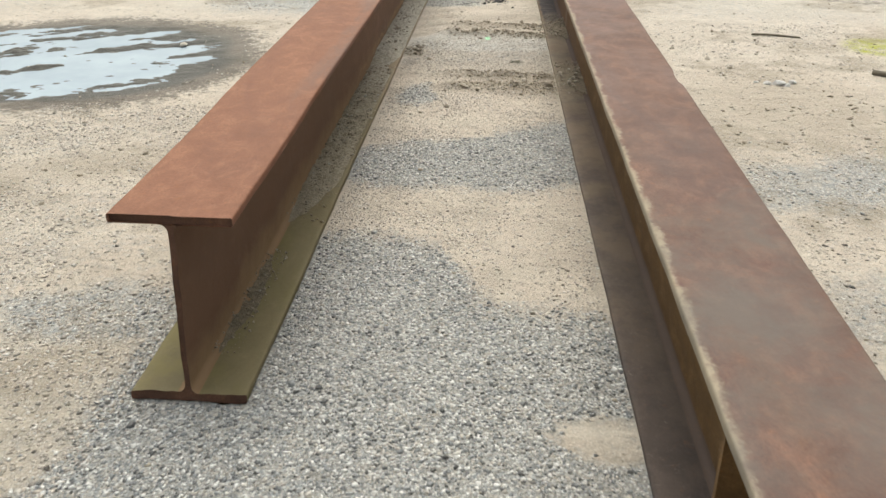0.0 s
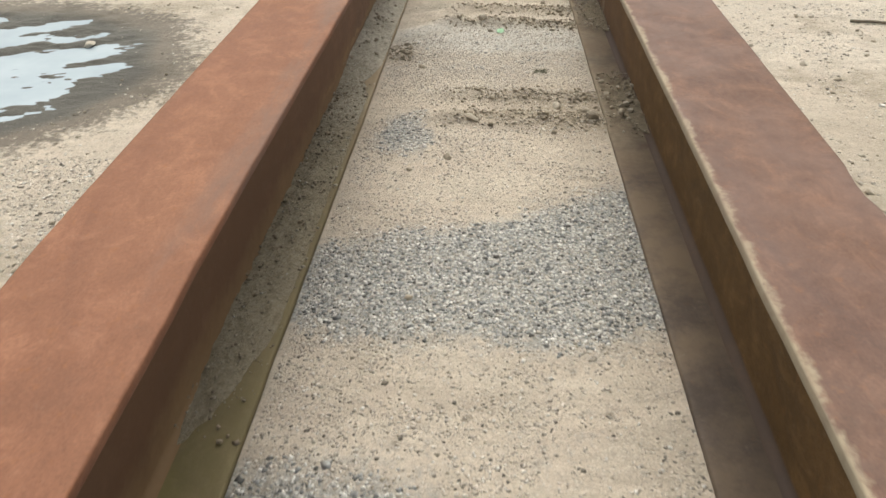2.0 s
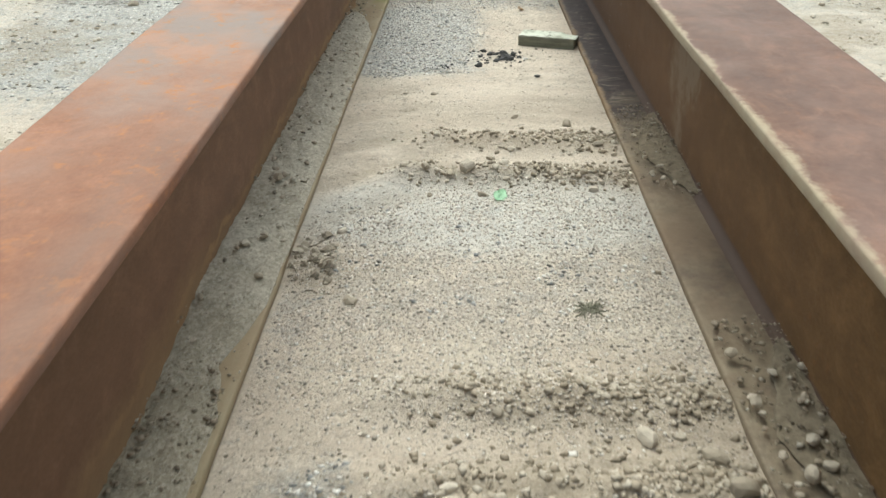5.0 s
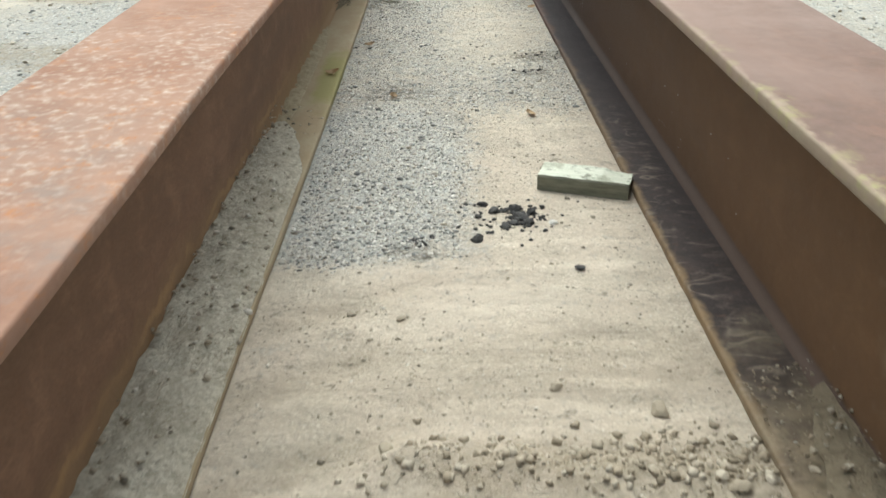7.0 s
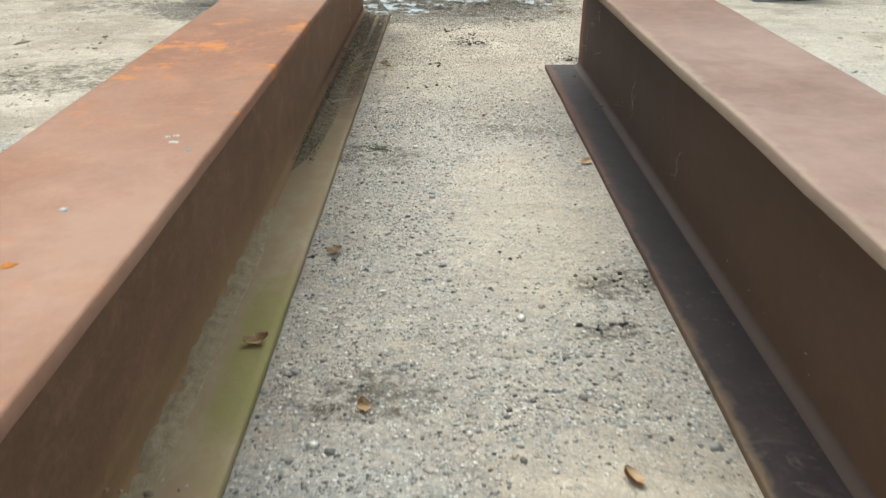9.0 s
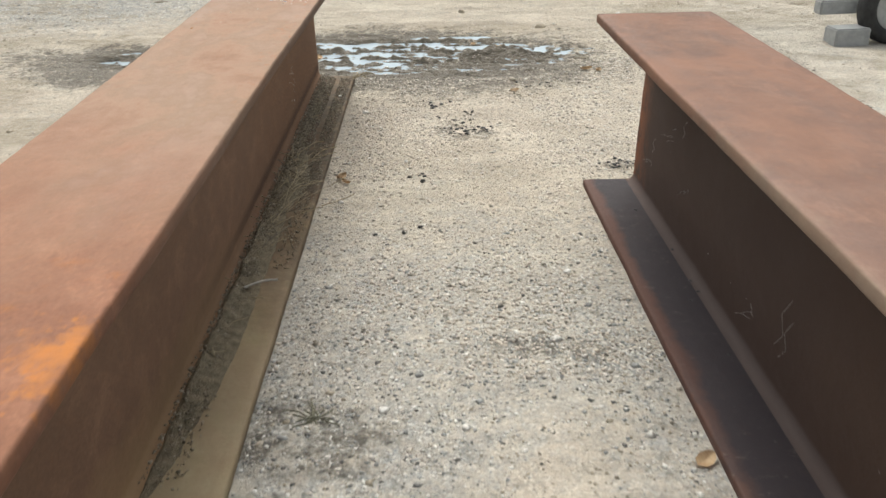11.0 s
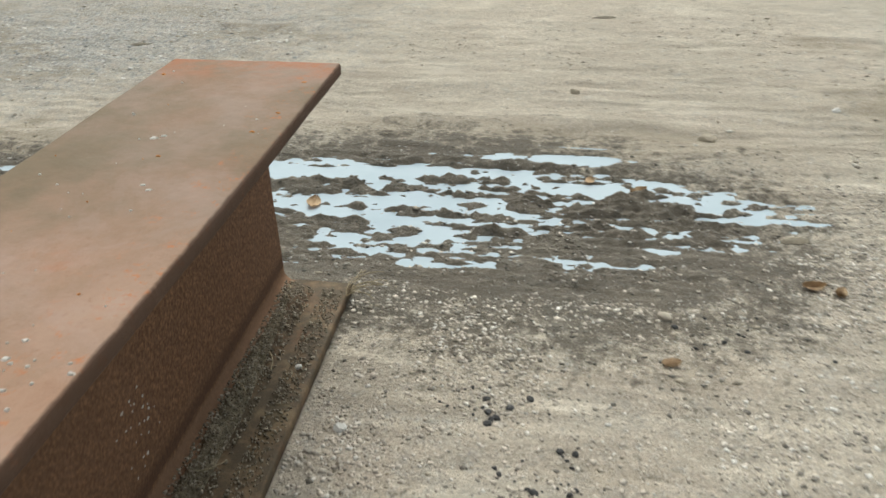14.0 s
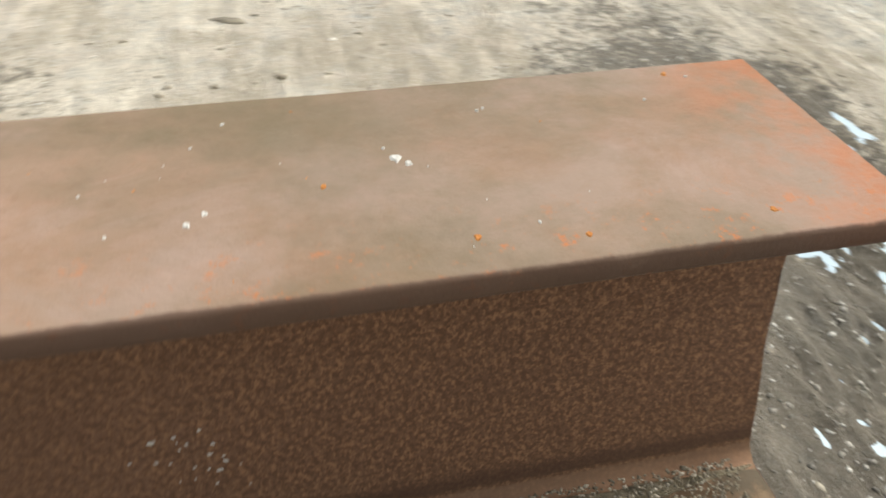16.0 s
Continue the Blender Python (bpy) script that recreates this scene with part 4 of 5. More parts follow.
LEFT_WEB = lambda y: -0.6415
LEFT_HEEL = lambda y: -0.6415 + TW / 2 + 0.014
LEFT_FREE = lambda y: -0.5 - 0.006
RIGHT_WEB = lambda y: rx_line(y) + B / 2 - TW / 2 - 0.001
RIGHT_FREE = lambda y: rx_line(y) + 0.006
soil_bank("soil_bank", 1.86, 2.55, LEFT_WEB, lambda y: -0.565, 0.010, M_MULCH, "mossy dirt against the web on the lower flange", 101, 1, 0.65)
soil_bank("soil_bank", 2.7, 4.95, LEFT_WEB, lambda y: -0.508, 0.022, M_SOIL, "thin gritty soil lying on the lower flange", 111, 1, 0.3)
soil_bank("soil_bank", 4.5, 7.25, LEFT_WEB, LEFT_FREE, 0.05, M_SOIL, "thick bank of gritty grey soil on the lower flange", 121, 1, 0.06)
soil_bank("soil_bank", 6.9, 8.4, LEFT_WEB, lambda y: -0.585, 0.012, M_DUST, "thin sandy dirt along the web on the lower flange", 181, 1, 0.5)
soil_bank("soil_bank", 8.55, 9.95, LEFT_HEEL, lambda y: -0.55, 0.024, M_MULCH, "dark leaf mould on the lower flange", 131, 1, 0.6, 0.25)
soil_bank("soil_bank", 9.45, 10.2, LEFT_HEEL, lambda y: -0.525, 0.026, M_MULCH, "dark leaf mould and straw on the lower flange", 141, 1, 0.1, 0.25)
soil_bank("soil_bank", 9.9, 10.93, LEFT_HEEL, lambda y: -0.578, 0.016, M_MULCH, "strip of dark grit along the web", 151, 1, 0.2, 0.3)
soil_bank("soil_bank", 4.28, 4.8, RIGHT_WEB, RIGHT_FREE, 0.014, M_SOIL_BROWN, "sandy soil pushed over the lower flange", 161, -1, 0.4)
soil_bank("soil_bank", 5.42, 5.98, RIGHT_WEB, RIGHT_FREE, 0.016, M_SOIL_BROWN, "sandy soil pushed over the lower flange", 171, -1, 0.3)

# ---------- loose stones in great number ----------
CORNERS = np.array([[-1, -1, -1], [1, -1, -1], [1, 1, -1], [-1, 1, -1], [-1, -1, 1], [1, -1, 1], [1, 1, 1], [-1, 1, 1]], np.float32)
QUADS = np.array([[0, 3, 2, 1], [4, 5, 6, 7], [0, 1, 5, 4], [1, 2, 6, 5], [2, 3, 7, 6], [3, 0, 4, 7]], np.int32)


def turns(n):
    q = rng.normal(size=(n, 4))
    q /= np.linalg.norm(q, axis=1, keepdims=True)
    w, x, y, z = q.T
    return np.stack([np.stack([1 - 2 * (y * y + z * z), 2 * (x * y - z * w), 2 * (x * z + y * w)], 1),
                     np.stack([2 * (x * y + z * w), 1 - 2 * (x * x + z * z), 2 * (y * z - x * w)], 1),
                     np.stack([2 * (x * z - y * w), 2 * (y * z + x * w), 1 - 2 * (x * x + y * y)], 1)], 1)


def scatter(name, x, y, z, size, material, label, category="gravel", flat=0.42, lift=0.02):
    """Angular stones, each an uneven block, sunk a little, as one mesh."""
    n = len(x)
    shape = CORNERS[None] * rng.uniform(0.35, 1.0, (n, 8, 1)) * rng.uniform(0.55, 1.0, (n, 1, 3))
    V = np.einsum("nij,nkj->nki", turns(n), shape)
    V[:, :, 2] *= flat
    V *= (size * 0.62)[:, None, None]
    V += np.stack([x, y, z + size * lift], 1)[:, None, :]
    F = (QUADS[None] + (np.arange(n) * 8)[:, None, None]).reshape(-1, 4)
    ob = raw(name, V.reshape(-1, 3), F, material)
    return tagged(ob, label, category, kind="stuff")


def under_beam(x, y):
    left = (x > L_OUT - 0.004) & (x < L_IN + 0.004) & (y > 1.74) & (y < 10.94)
    right = (x > rx_line(y) - 0.004) & (x < rx_line(y) + B + 0.004) & (y < 9.85)
    return left | right


def throw(n, x0, x1, y0, y1, keep):
    x, y = rng.uniform(x0, x1, n), rng.uniform(y0, y1, n)
    k = (rng.uniform(size=n) < keep(x, y)) & ~under_beam(x, y)
    left, far = pool_depth(x, y)
    k &= (np.maximum(left, far) < 0.15) | (rng.uniform(size=n) < 0.12)
    return x[k], y[k]


def sizes(n, a, b, p=2.0):
    return a + (b - a) * rng.uniform(size=n) ** p


x, y = throw(260000, -0.95, 0.75, 0.7, 10.9, lambda x, y: ease(gravel_mask(x, y) + 0.6 * fbm(x * 22, y * 22, 13), 0.28, 0.8) * (1.0 - 0.25 * ease(y, 7, 8)) * (1.0 - 0.35 * ease(y, 9.2, 10.0)))
scatter("gravel", x, y, ground_height(x, y), sizes(len(x), 0.0045, 0.0135) * (1 - 0.28 * ease(y, 6.0, 7.2)), M_CHIP, "dense angular grey and white gravel chips pressed into the ground")
x, y = throw(60000, -3.3, 2.9, 0.8, 13.0, lambda x, y: 0.7 * ease(gravel_mask(x, y), 0.3, 0.7) * (1 - 0.7 * (np.abs(x) < 0.5) * ease(y, 8.4, 9.2)) * (1 - 0.9 * (np.abs(x) < 0.5) * ease(y, 4.1, 4.4) * (1 - ease(y, 6.2, 6.4))))
scatter("gravel", x, y, ground_height(x, y), sizes(len(x), 0.007, 0.02, 3), M_CHIP, "grey gravel chips spread over the yard")
x, y = throw(95000, -3.3, 2.9, 0.8, 13.5, lambda x, y: (0.12 + 0.6 * ease(fbm(x * 1.8, y * 1.8, 23), -0.02, 0.2)) * (1 - 0.8 * (np.abs(x) < 0.5) * (y < 10.8)))
scatter("pebbles", x, y, ground_height(x, y), sizes(len(x), 0.004, 0.017, 4), M_PEBBLE, "small brown pebbles and grit on sandy ground", "pebbles")
x, y = throw(26000, -3.3, 2.9, 0.9, 10.5, lambda x, y: 0.6 * (np.abs(x + 0.1) > 0.7) * ease(dirt_mask(x, y), 0.05, 0.5) + 0.05 * (np.abs(x + 0.1) > 0.7) + 0.012)
scatter("pebbles", x, y, ground_height(x, y), sizes(len(x), 0.005, 0.024, 5), M_CLOD, "brown stones and clods strewn over the yard", "pebbles", 0.7, 0.06)
x, y = throw(60000, -0.5, 0.45, 2.6, 11.0, lambda x, y: 0.25 + 0.6 * ease(fbm(x * 5, y * 5, 27), -0.1, 0.2))
scatter("pebbles", x, y, ground_height(x, y), sizes(len(x), 0.002, 0.0075, 3), M_PEBBLE, "fine brown grit between the beams", "pebbles")


x, y = throw(46000, -0.5, 0.4, 4.5, 5.6, lambda x, y: 0.75 * spot(x, y, 0.0, 5.02, 0.62, 0.45, 0, 0.8) * (0.4 + 1.2 * vnoise(x * 9, y * 9, 19)))
scatter("gravel", x, y, ground_height(x, y), sizes(len(x), 0.0025, 0.0085, 2.5), M_FINE, "fine pinkish grey chips trodden into sand", "gravel")
x, y = throw(40000, -2.1, -0.8, 1.2, 4.0, lambda x, y: 0.25 + 0.75 * ease(fbm(x * 3.5, y * 3.5, 33), -0.05, 0.12))
scatter("pebbles", x, y, ground_height(x, y), sizes(len(x), 0.004, 0.015, 3), M_FINE, "small pale pebbles trodden into the sandy yard", "pebbles")
x, y = throw(30000, 0.7, 2.3, 1.6, 6.0, lambda x, y: 0.2 + 0.7 * ease(fbm(x * 3, y * 3, 37), -0.02, 0.15))
scatter("pebbles", x, y, ground_height(x, y), sizes(len(x), 0.004, 0.016, 4), M_FINE, "small pale pebbles trodden into the sandy yard", "pebbles")
x, y = throw(75000, -0.5, 1.3, 8.9, 11.6, lambda x, y: 0.25 + 0.7 * ease(fbm(x * 4, y * 4, 43), -0.05, 0.15))
scatter("pebbles", x, y, ground_height(x, y), sizes(len(x), 0.003, 0.012, 2.6), M_FINE, "small mixed pebbles pressed into pale ground", "pebbles")


x, y = throw(36000, -0.5, 0.42, 2.2, 4.4, lambda x, y: (0.25 + 0.75 * ease(fbm(x * 6, y * 6, 47), -0.08, 0.12)) * (1 - ease(gravel_mask(x, y), 0.45, 0.7)))
scatter("gravel", x, y, ground_height(x, y), sizes(len(x), 0.003, 0.011, 3), M_FINE, "mixed chips strewn over the sand between gravel patches", "gravel")


def row_keep(x, y):
    v = 0 * x
    for cy, x0 in ((4.42, -0.25), (4.63, -0.25), (5.54, -0.33), (5.79, -0.28)):
        v = np.maximum(v, np.exp(-((y - cy - 0.02) / 0.06) ** 2) * ease(x, x0 - 0.08, x0 + 0.15) * (0.35 + 0.65 * ease(x, -0.1, 0.3)))
    return v


x, y = throw(34000, -0.45, 0.42, 4.2, 6.1, row_keep)
scatter("dirt_clods", x, y, ground_height(x, y), sizes(len(x), 0.003, 0.017, 3), M_CLOD, "rows of crumbly brown dirt clods between the beams", "dirt clods", 0.8, 0.1)

x = rng.uniform(-1.8, 0.7, 16000)
y = rng.uniform(10.5, 11.9, 16000)
k = (rng.uniform(size=16000) < 0.75 * wet_shade_mask(x, y)) & ~under_beam(x, y)
x, y = x[k], y[k]
scatter("pebbles", x, y, ground_height(x, y), sizes(len(x), 0.003, 0.011, 3), M_MUD, "pebbles in dark mud round the puddle", "pebbles")

# grit on the flanges
def on_flange(n, y0, y1, a, b, lift, big):
    y = y0 + (y1 - y0) * rng.uniform(size=n) ** 0.75
    u = rng.uniform(size=n) ** 1.2
    xa, xb = np.array([a(v) for v in y]), np.array([b(v) for v in y])
    return xa + (xb - xa) * u, y, TF + lift * (1 - u ** 1.5), sizes(n, 0.003, big, 3)


for n, y0, y1, a, b, lift, big in ((450, 4.6, 7.25, LEFT_WEB, LEFT_FREE, 0.048, 0.014), (1100, 2.7, 4.7, LEFT_WEB, lambda y: -0.51, 0.02, 0.013), (260, 1.9, 2.5, LEFT_WEB, lambda y: -0.57, 0.016, 0.010),
                                   (4200, 8.6, 10.9, LEFT_HEEL, lambda y: -0.565, 0.018, 0.0065), (1800, 9.3, 10.9, lambda y: -0.548, LEFT_FREE, 0.003, 0.006), (350, 4.22, 4.86, RIGHT_WEB, RIGHT_FREE, 0.014, 0.013), (380, 5.36, 6.02, RIGHT_WEB, RIGHT_FREE, 0.016, 0.010)):
    x, y, z, s = on_flange(n, y0, y1, a, b, lift, big)
    scatter("grit", x, y, z, s, M_PEBBLE if y0 == 4.6 else M_GRIT_DARK if y0 > 8 else M_GRIT, "loose grit lying on the lower flange", "grit", 0.6, 0.05)


# ---------- single stones and lumps ----------
def rock_mesh(name, seed, rough=0.35, material=None):
    bm = bmesh.new()
    bmesh.ops.create_icosphere(bm, subdivisions=2, radius=0.5)
    r = random.Random(seed)
    cuts = [(Vector((r.gauss(0, 1), r.gauss(0, 1), r.gauss(0, 1))).normalized(), r.uniform(0.26, 0.42)) for _ in range(7)]
    for v in bm.verts:
        v.co *= 1 + rough * (noise.noise(v.co * 2.3 + Vector((seed * 3.1, 0, 0))))
        for nrm, d in cuts:
            over = v.co.dot(nrm) - d
            if over > 0:
                v.co -= nrm * over * 0.85
        v.co.z *= 0.75
    me = bpy.data.meshes.new(name)
    bm.to_mesh(me)
    bm.free()
    me.materials.append(material or M_STONE)
    return me


STONES = [rock_mesh("stone", s) for s in range(6)]
M_DEBRIS = pebbles("dry_debris", [(0.0, (0.30, 0.26, 0.20)), (1.0, (0.55, 0.49, 0.40))], 0.95, True)
CLODS = [rock_mesh("dirt_clod", s + 60, 0.8, M_DEBRIS) for s in range(3)]
TARS = [rock_mesh("tar_lump", s + 20, 0.7, M_TAR) for s in range(3)]
WHITES = [rock_mesh("white_chip", s + 40, 0.5, M_WHITE) for s in range(2)]
pick = random.Random(11)


def gz(x, y):
    return float(ground_height(np.array([x]), np.array([y]))[0])


def rest(meshes, name, x, y, size, label, category, group, z=None, sink=0.25):
    ob = new(name, pick.choice(meshes))
    ob.matrix_world = pose(x, y, (gz(x, y) if z is None else z) + size * (0.375 - sink), pick.uniform(-20, 20), pick.uniform(-20, 20), pick.uniform(0, 360)) @ Matrix.Diagonal((size * pick.uniform(0.8, 1.25), size * pick.uniform(0.75, 1.1), size * pick.uniform(0.75, 1.0), 1))
    return tagged(ob, label, category, group)


DUSTY = "rounded dusty brown stone lying in loose dirt"
for cy, x0, count in ((4.40, -0.22, 36), (4.63, -0.24, 26), (5.53, -0.33, 34), (5.78, -0.28, 24)):
    for _ in range(count):
        x = x0 + (rx_line(cy) - 0.02 - x0) * pick.random() ** 0.8
        rest(STONES, "stone", x, cy + pick.gauss(0, 0.045), 0.009 + 0.020 * pick.random() ** 2.4, DUSTY, "stone", "stones in the dirt rows", sink=0.3)
for x, y, s in ((-0.119, 5.542, 0.05), (-0.16, 5.53, 0.033), (-0.23, 5.55, 0.03), (0.2, 5.47, 0.034), (0.174, 5.938, 0.034), (-0.02, 5.60, 0.03), (-0.353, 4.953, 0.03), (-0.123, 4.382, 0.042), (0.183, 4.547, 0.045), (-0.305, 3.996, 0.024),
                (-0.19, 4.091, 0.03), (0.3, 4.42, 0.05), (0.28, 4.5, 0.04), (1.216, 5.072, 0.04), (1.3, 4.9, 0.03), (1.05, 5.3, 0.03), (-1.838, 5.157, 0.05), (-1.68, 7.46, 0.05), (0.02, 6.0, 0.022), (-0.24, 6.2, 0.02), (0.10, 10.9, 0.03), (0.32, 11.9, 0.05), (-0.05, 12.3, 0.04)):
    rest(STONES, "stone", x, y, s, "single dusty brown stone on sandy ground", "stone", "single stones")
for _ in range(14):
    y = pick.uniform(4.3, 4.75)
    rest(STONES, "stone", rx_line(y) + pick.uniform(0.02, 0.12), y, pick.uniform(0.015, 0.035), "brown stone lying on the lower flange", "stone", "stones on the flange", z=TF + 0.008)
for _ in range(16):
    y = pick.uniform(5.45, 5.95)
    rest(STONES, "stone", rx_line(y) + pick.uniform(0.02, 0.12), y, pick.uniform(0.010, 0.02), "brown stone lying on the lower flange", "stone", "stones on the flange", z=TF + 0.008)
for _ in range(26):
    y = pick.uniform(4.7, 7.1)
    u = pick.random()
    rest(STONES, "stone", -0.52 - 0.11 * u, y, pick.uniform(0.008, 0.018), "grey stone in the soil on the flange", "stone", "stones on the flange", z=TF + 0.010 + 0.036 * u)

for x, y, s in ((-0.585, 5.42, 0.03), (-0.565, 5.40, 0.018), (-0.575, 5.45, 0.022), (-0.60, 5.46, 0.02), (-0.555, 5.44, 0.014), (-0.59, 5.38, 0.014), (-0.56, 5.14, 0.022), (-0.59, 5.08, 0.026), (-0.54, 4.98, 0.02)):
    rest(STONES, "stone", x, y, s, "grey stone in the soil on the flange", "stone", "stones on the flange", z=TF + 0.012 + 0.4 * (-0.52 - x))
for x, y, s in ((0.012, 6.625, 0.034), (0.035, 6.655, 0.028), (0.03, 6.60, 0.026), (-0.01, 6.60, 0.022), (-0.050, 6.66, 0.034), (-0.07, 6.69, 0.024), (-0.085, 6.63, 0.018), (-0.03, 6.58, 0.02), (0.0, 6.67, 0.03), (-0.092, 6.514, 0.026), (0.11, 6.387, 0.022), (0.06, 6.63, 0.016)):
    rest(TARS, "tar_lump", x, y, s, "crumbled black tar lump on sandy ground", "tar lump", "black tar lumps")
for _ in range(70):
    rest(TARS, "tar_lump", pick.gauss(0.015, 0.022), pick.gauss(6.625, 0.03), 0.006 + 0.013 * pick.random() ** 2, "crumbled black tar lump on sandy ground", "tar lump", "black tar lumps", sink=0.15)
for _ in range(50):
    rest(TARS, "tar_lump", pick.gauss(-0.02, 0.06), pick.gauss(6.63, 0.055), pick.uniform(0.006, 0.013), "tiny black tar crumb on sandy ground", "tar lump", "black tar lumps")
for cx, cy, n, sp in ((0.331, 9.981, 60, 0.035), (-0.10, 10.31, 70, 0.05), (0.19, 7.96, 22, 0.04), (0.14, 7.74, 20, 0.03), (-0.20, 10.59, 30, 0.05), (-0.09, 10.435, 30, 0.05), (-0.22, 6.515, 24, 0.028), (0.21, 10.83, 16, 0.06), (-0.04, 8.055, 5, 0.02), (-0.46, 8.04, 5, 0.02), (-0.24, 9.9, 10, 0.03), (-0.25, 9.55, 10, 0.03)):
    for _ in range(n):
        rest(TARS, "black_crumb", pick.gauss(cx, sp), pick.gauss(cy, sp * 0.7), 0.004 + 0.011 * pick.random() ** 2.5, "small black cinder crumb on pale ground", "cinder", "black cinder crumbs")
for x, y, s in ((0.08, 6.60, 0.02), (-0.439, 9.727, 0.016), (-0.43, 10.521, 0.02), (0.75, 12.2, 0.03), (-0.28, 10.03, 0.012), (0.0, 7.9, 0.01), (-0.3, 7.6, 0.01), (0.15, 8.5, 0.012)):
    rest(WHITES, "white_chip", x, y, s, "small white stone chip on the ground", "stone chip", "white chips")
rest(WHITES, "white_chip", -0.526, 10.636, 0.014, "small white stone chip on the lower flange", "stone chip", "white chips", z=TF + 0.003)
for dx, dy, s in ((0, 0, 0.07), (0.07, 0.02, 0.05), (-0.06, 0.01, 0.04), (-0.11, 0.03, 0.03), (0.03, -0.03, 0.035)):
    ob = rest(WHITES, "plaster_lump", 1.488 + dx, 4.608 + dy, s, "broken white plaster lump on sandy ground", "plaster", "white plaster lumps", sink=0.3)


# ---------- timber offcuts ----------
def timber(x, y, length, width, height, turn, seed, label, chipped):
    bm = bmesh.new()
    nx = 16
    r = random.Random(seed)
    rows = []
    for i in range(nx + 1):
        u = i / nx
        row = []
        for v, z in ((0, 0), (0.02, 0), (0.5, 0), (0.98, 0), (1, 0.0), (1, 0.9), (0.97, 1), (0.75, 1), (0.5, 1), (0.25, 1), (0.03, 1), (0, 0.9)):
            dip = 0.0
            if chipped and z > 0.5 and u > 0.72 and v > 0.15:
                dip = 0.25 * min(1, (u - 0.72) / 0.06) * (0.6 + 0.4 * r.random())
            row.append(bm.verts.new((u * length + r.uniform(-0.001, 0.001) * (0 < i < nx), v * width + r.uniform(-0.0012, 0.0012), (z - dip) * height + r.uniform(-0.0008, 0.0008))))
        rows.append(row)
    m = len(rows[0])
    for a, b in zip(rows, rows[1:]):
        for i in range(m):
            f = bm.faces.new((a[i], b[i], b[(i + 1) % m], a[(i + 1) % m]))
            f.material_index = 1 if i in (0, 1, 2, 3, 4, 10, 11) else 0
    bm.faces.new(rows[0]).material_index = 1
    bm.faces.new(rows[-1][::-1]).material_index = 1
    bmesh.ops.recalc_face_normals(bm, faces=bm.faces)
    ob = part("timber_block", bm, [M_WOOD, M_WOOD_SIDE])
    ob.matrix_world = pose(x, y, gz(x, y) - 0.002, 0, 0, turn)
    return tagged(ob, label, "timber", "timber offcuts")


timber(0.060, 6.778, 0.215, 0.090, 0.041, -17, 1, "weathered pale green timber block with a chipped end", True)
timber(0.60, 5.80, 0.36, 0.09, 0.04, 22, 2, "weathered grey timber slat beside a steel beam", False)


# ---------- leaves, straw, twigs, weeds ----------
def leaf_mesh(name, length, width, curl, seed, material):
    bm = bmesh.new()
    r = random.Random(seed)
    cols = []
    for i in range(9):
        u = i / 8
        w = width / 2 * math.sin(math.pi * min(1, u * 0.94 + 0.04)) ** 0.8 * (1 + 0.18 * r.uniform(-1, 1))
        lift = curl * (2 * u - 1) ** 2
        cols.append([bm.verts.new((length * (u - 0.5), s * w, lift + curl * 0.9 * abs(s) ** 1.5 + 0.001)) for s in (-1, -0.5, 0, 0.5, 1)])
    for a, b in zip(cols, cols[1:]):
        for i in range(4):
            bm.faces.new((a[i], b[i], b[i + 1], a[i + 1]))
    bmesh.ops.solidify(bm, geom=list(bm.faces), thickness=0.0008)
    me = bpy.data.meshes.new(name)
    bm.to_mesh(me)
    bm.free()
    me.materials.append(material)
    return me


BROWN = [leaf_mesh("dry_leaf", 0.045, 0.03, c, s, M_LEAF) for s, c in enumerate((0.005, 0.003, 0.007))]
GREEN_LEAF = leaf_mesh("green_leaf", 0.055, 0.036, 0.002, 7, M_LEAF_GREEN)


def lay_leaf(mesh, x, y, z, turn, scale, label, tilt=8):
    ob = new("leaf", mesh)
    ob.matrix_world = pose(x, y, (gz(x, y) if z is None else z) + 0.004, tilt, -tilt * 0.5, turn) @ Matrix.Diagonal((scale, scale, scale, 1))
    return tagged(ob, label, "leaf", "fallen leaves")


lay_leaf(GREEN_LEAF, -0.036, 5.435, None, 70, 1.0, "fresh pale green leaf lying on the dirt", 12)
for x, y, z, a, s in ((-0.528, 7.65, TF, 20, 1.0), (-0.32, 7.484, None, 100, 0.8), (0.09, 7.306, None, 120, 0.9), (0.097, 10.748, None, 10, 0.75), (0.21, 8.68, None, 40, 0.9), (0.406, 11.052, None, 0, 1.0), (0.45, 11.03, None, 60, 0.8), (-0.69, 11.36, None, 90, 1.2),
                      (0.10, 11.53, None, 20, 1.0), (-0.02, 11.57, None, 70, 0.8), (-0.5, 11.33, None, 30, 0.8), (-0.455, 9.90, None, 50, 0.8), (-0.44, 9.86, None, 140, 0.7), (-0.44, 8.08, None, 20, 0.8), (0.9, 10.9, None, 30, 1.1)):
    lay_leaf(BROWN[int(a) % 3], x, y, z, a, s, "curled dry brown leaf", 10)


def strand(points, radius, name, material, parent=None):
    cu = bpy.data.curves.new(name, "CURVE")
    cu.dimensions, cu.bevel_depth, cu.bevel_resolution, cu.use_fill_caps = "3D", radius, 1, True
    sp = cu.splines.new("POLY")
    sp.points.add(len(points) - 1)
    for p, q in zip(sp.points, points):
        p.co = (*q, 1)
    tmp = bpy.data.objects.new(name, cu)
    scene.collection.objects.link(tmp)
    me = bpy.data.meshes.new_from_object(tmp.evaluated_get(bpy.context.evaluated_depsgraph_get()))
    bpy.data.objects.remove(tmp)
    me.name = name
    me.materials.clear()
    me.materials.append(material)
    ob = new(name, me)
    if parent:
        ob.parent = parent
    return ob


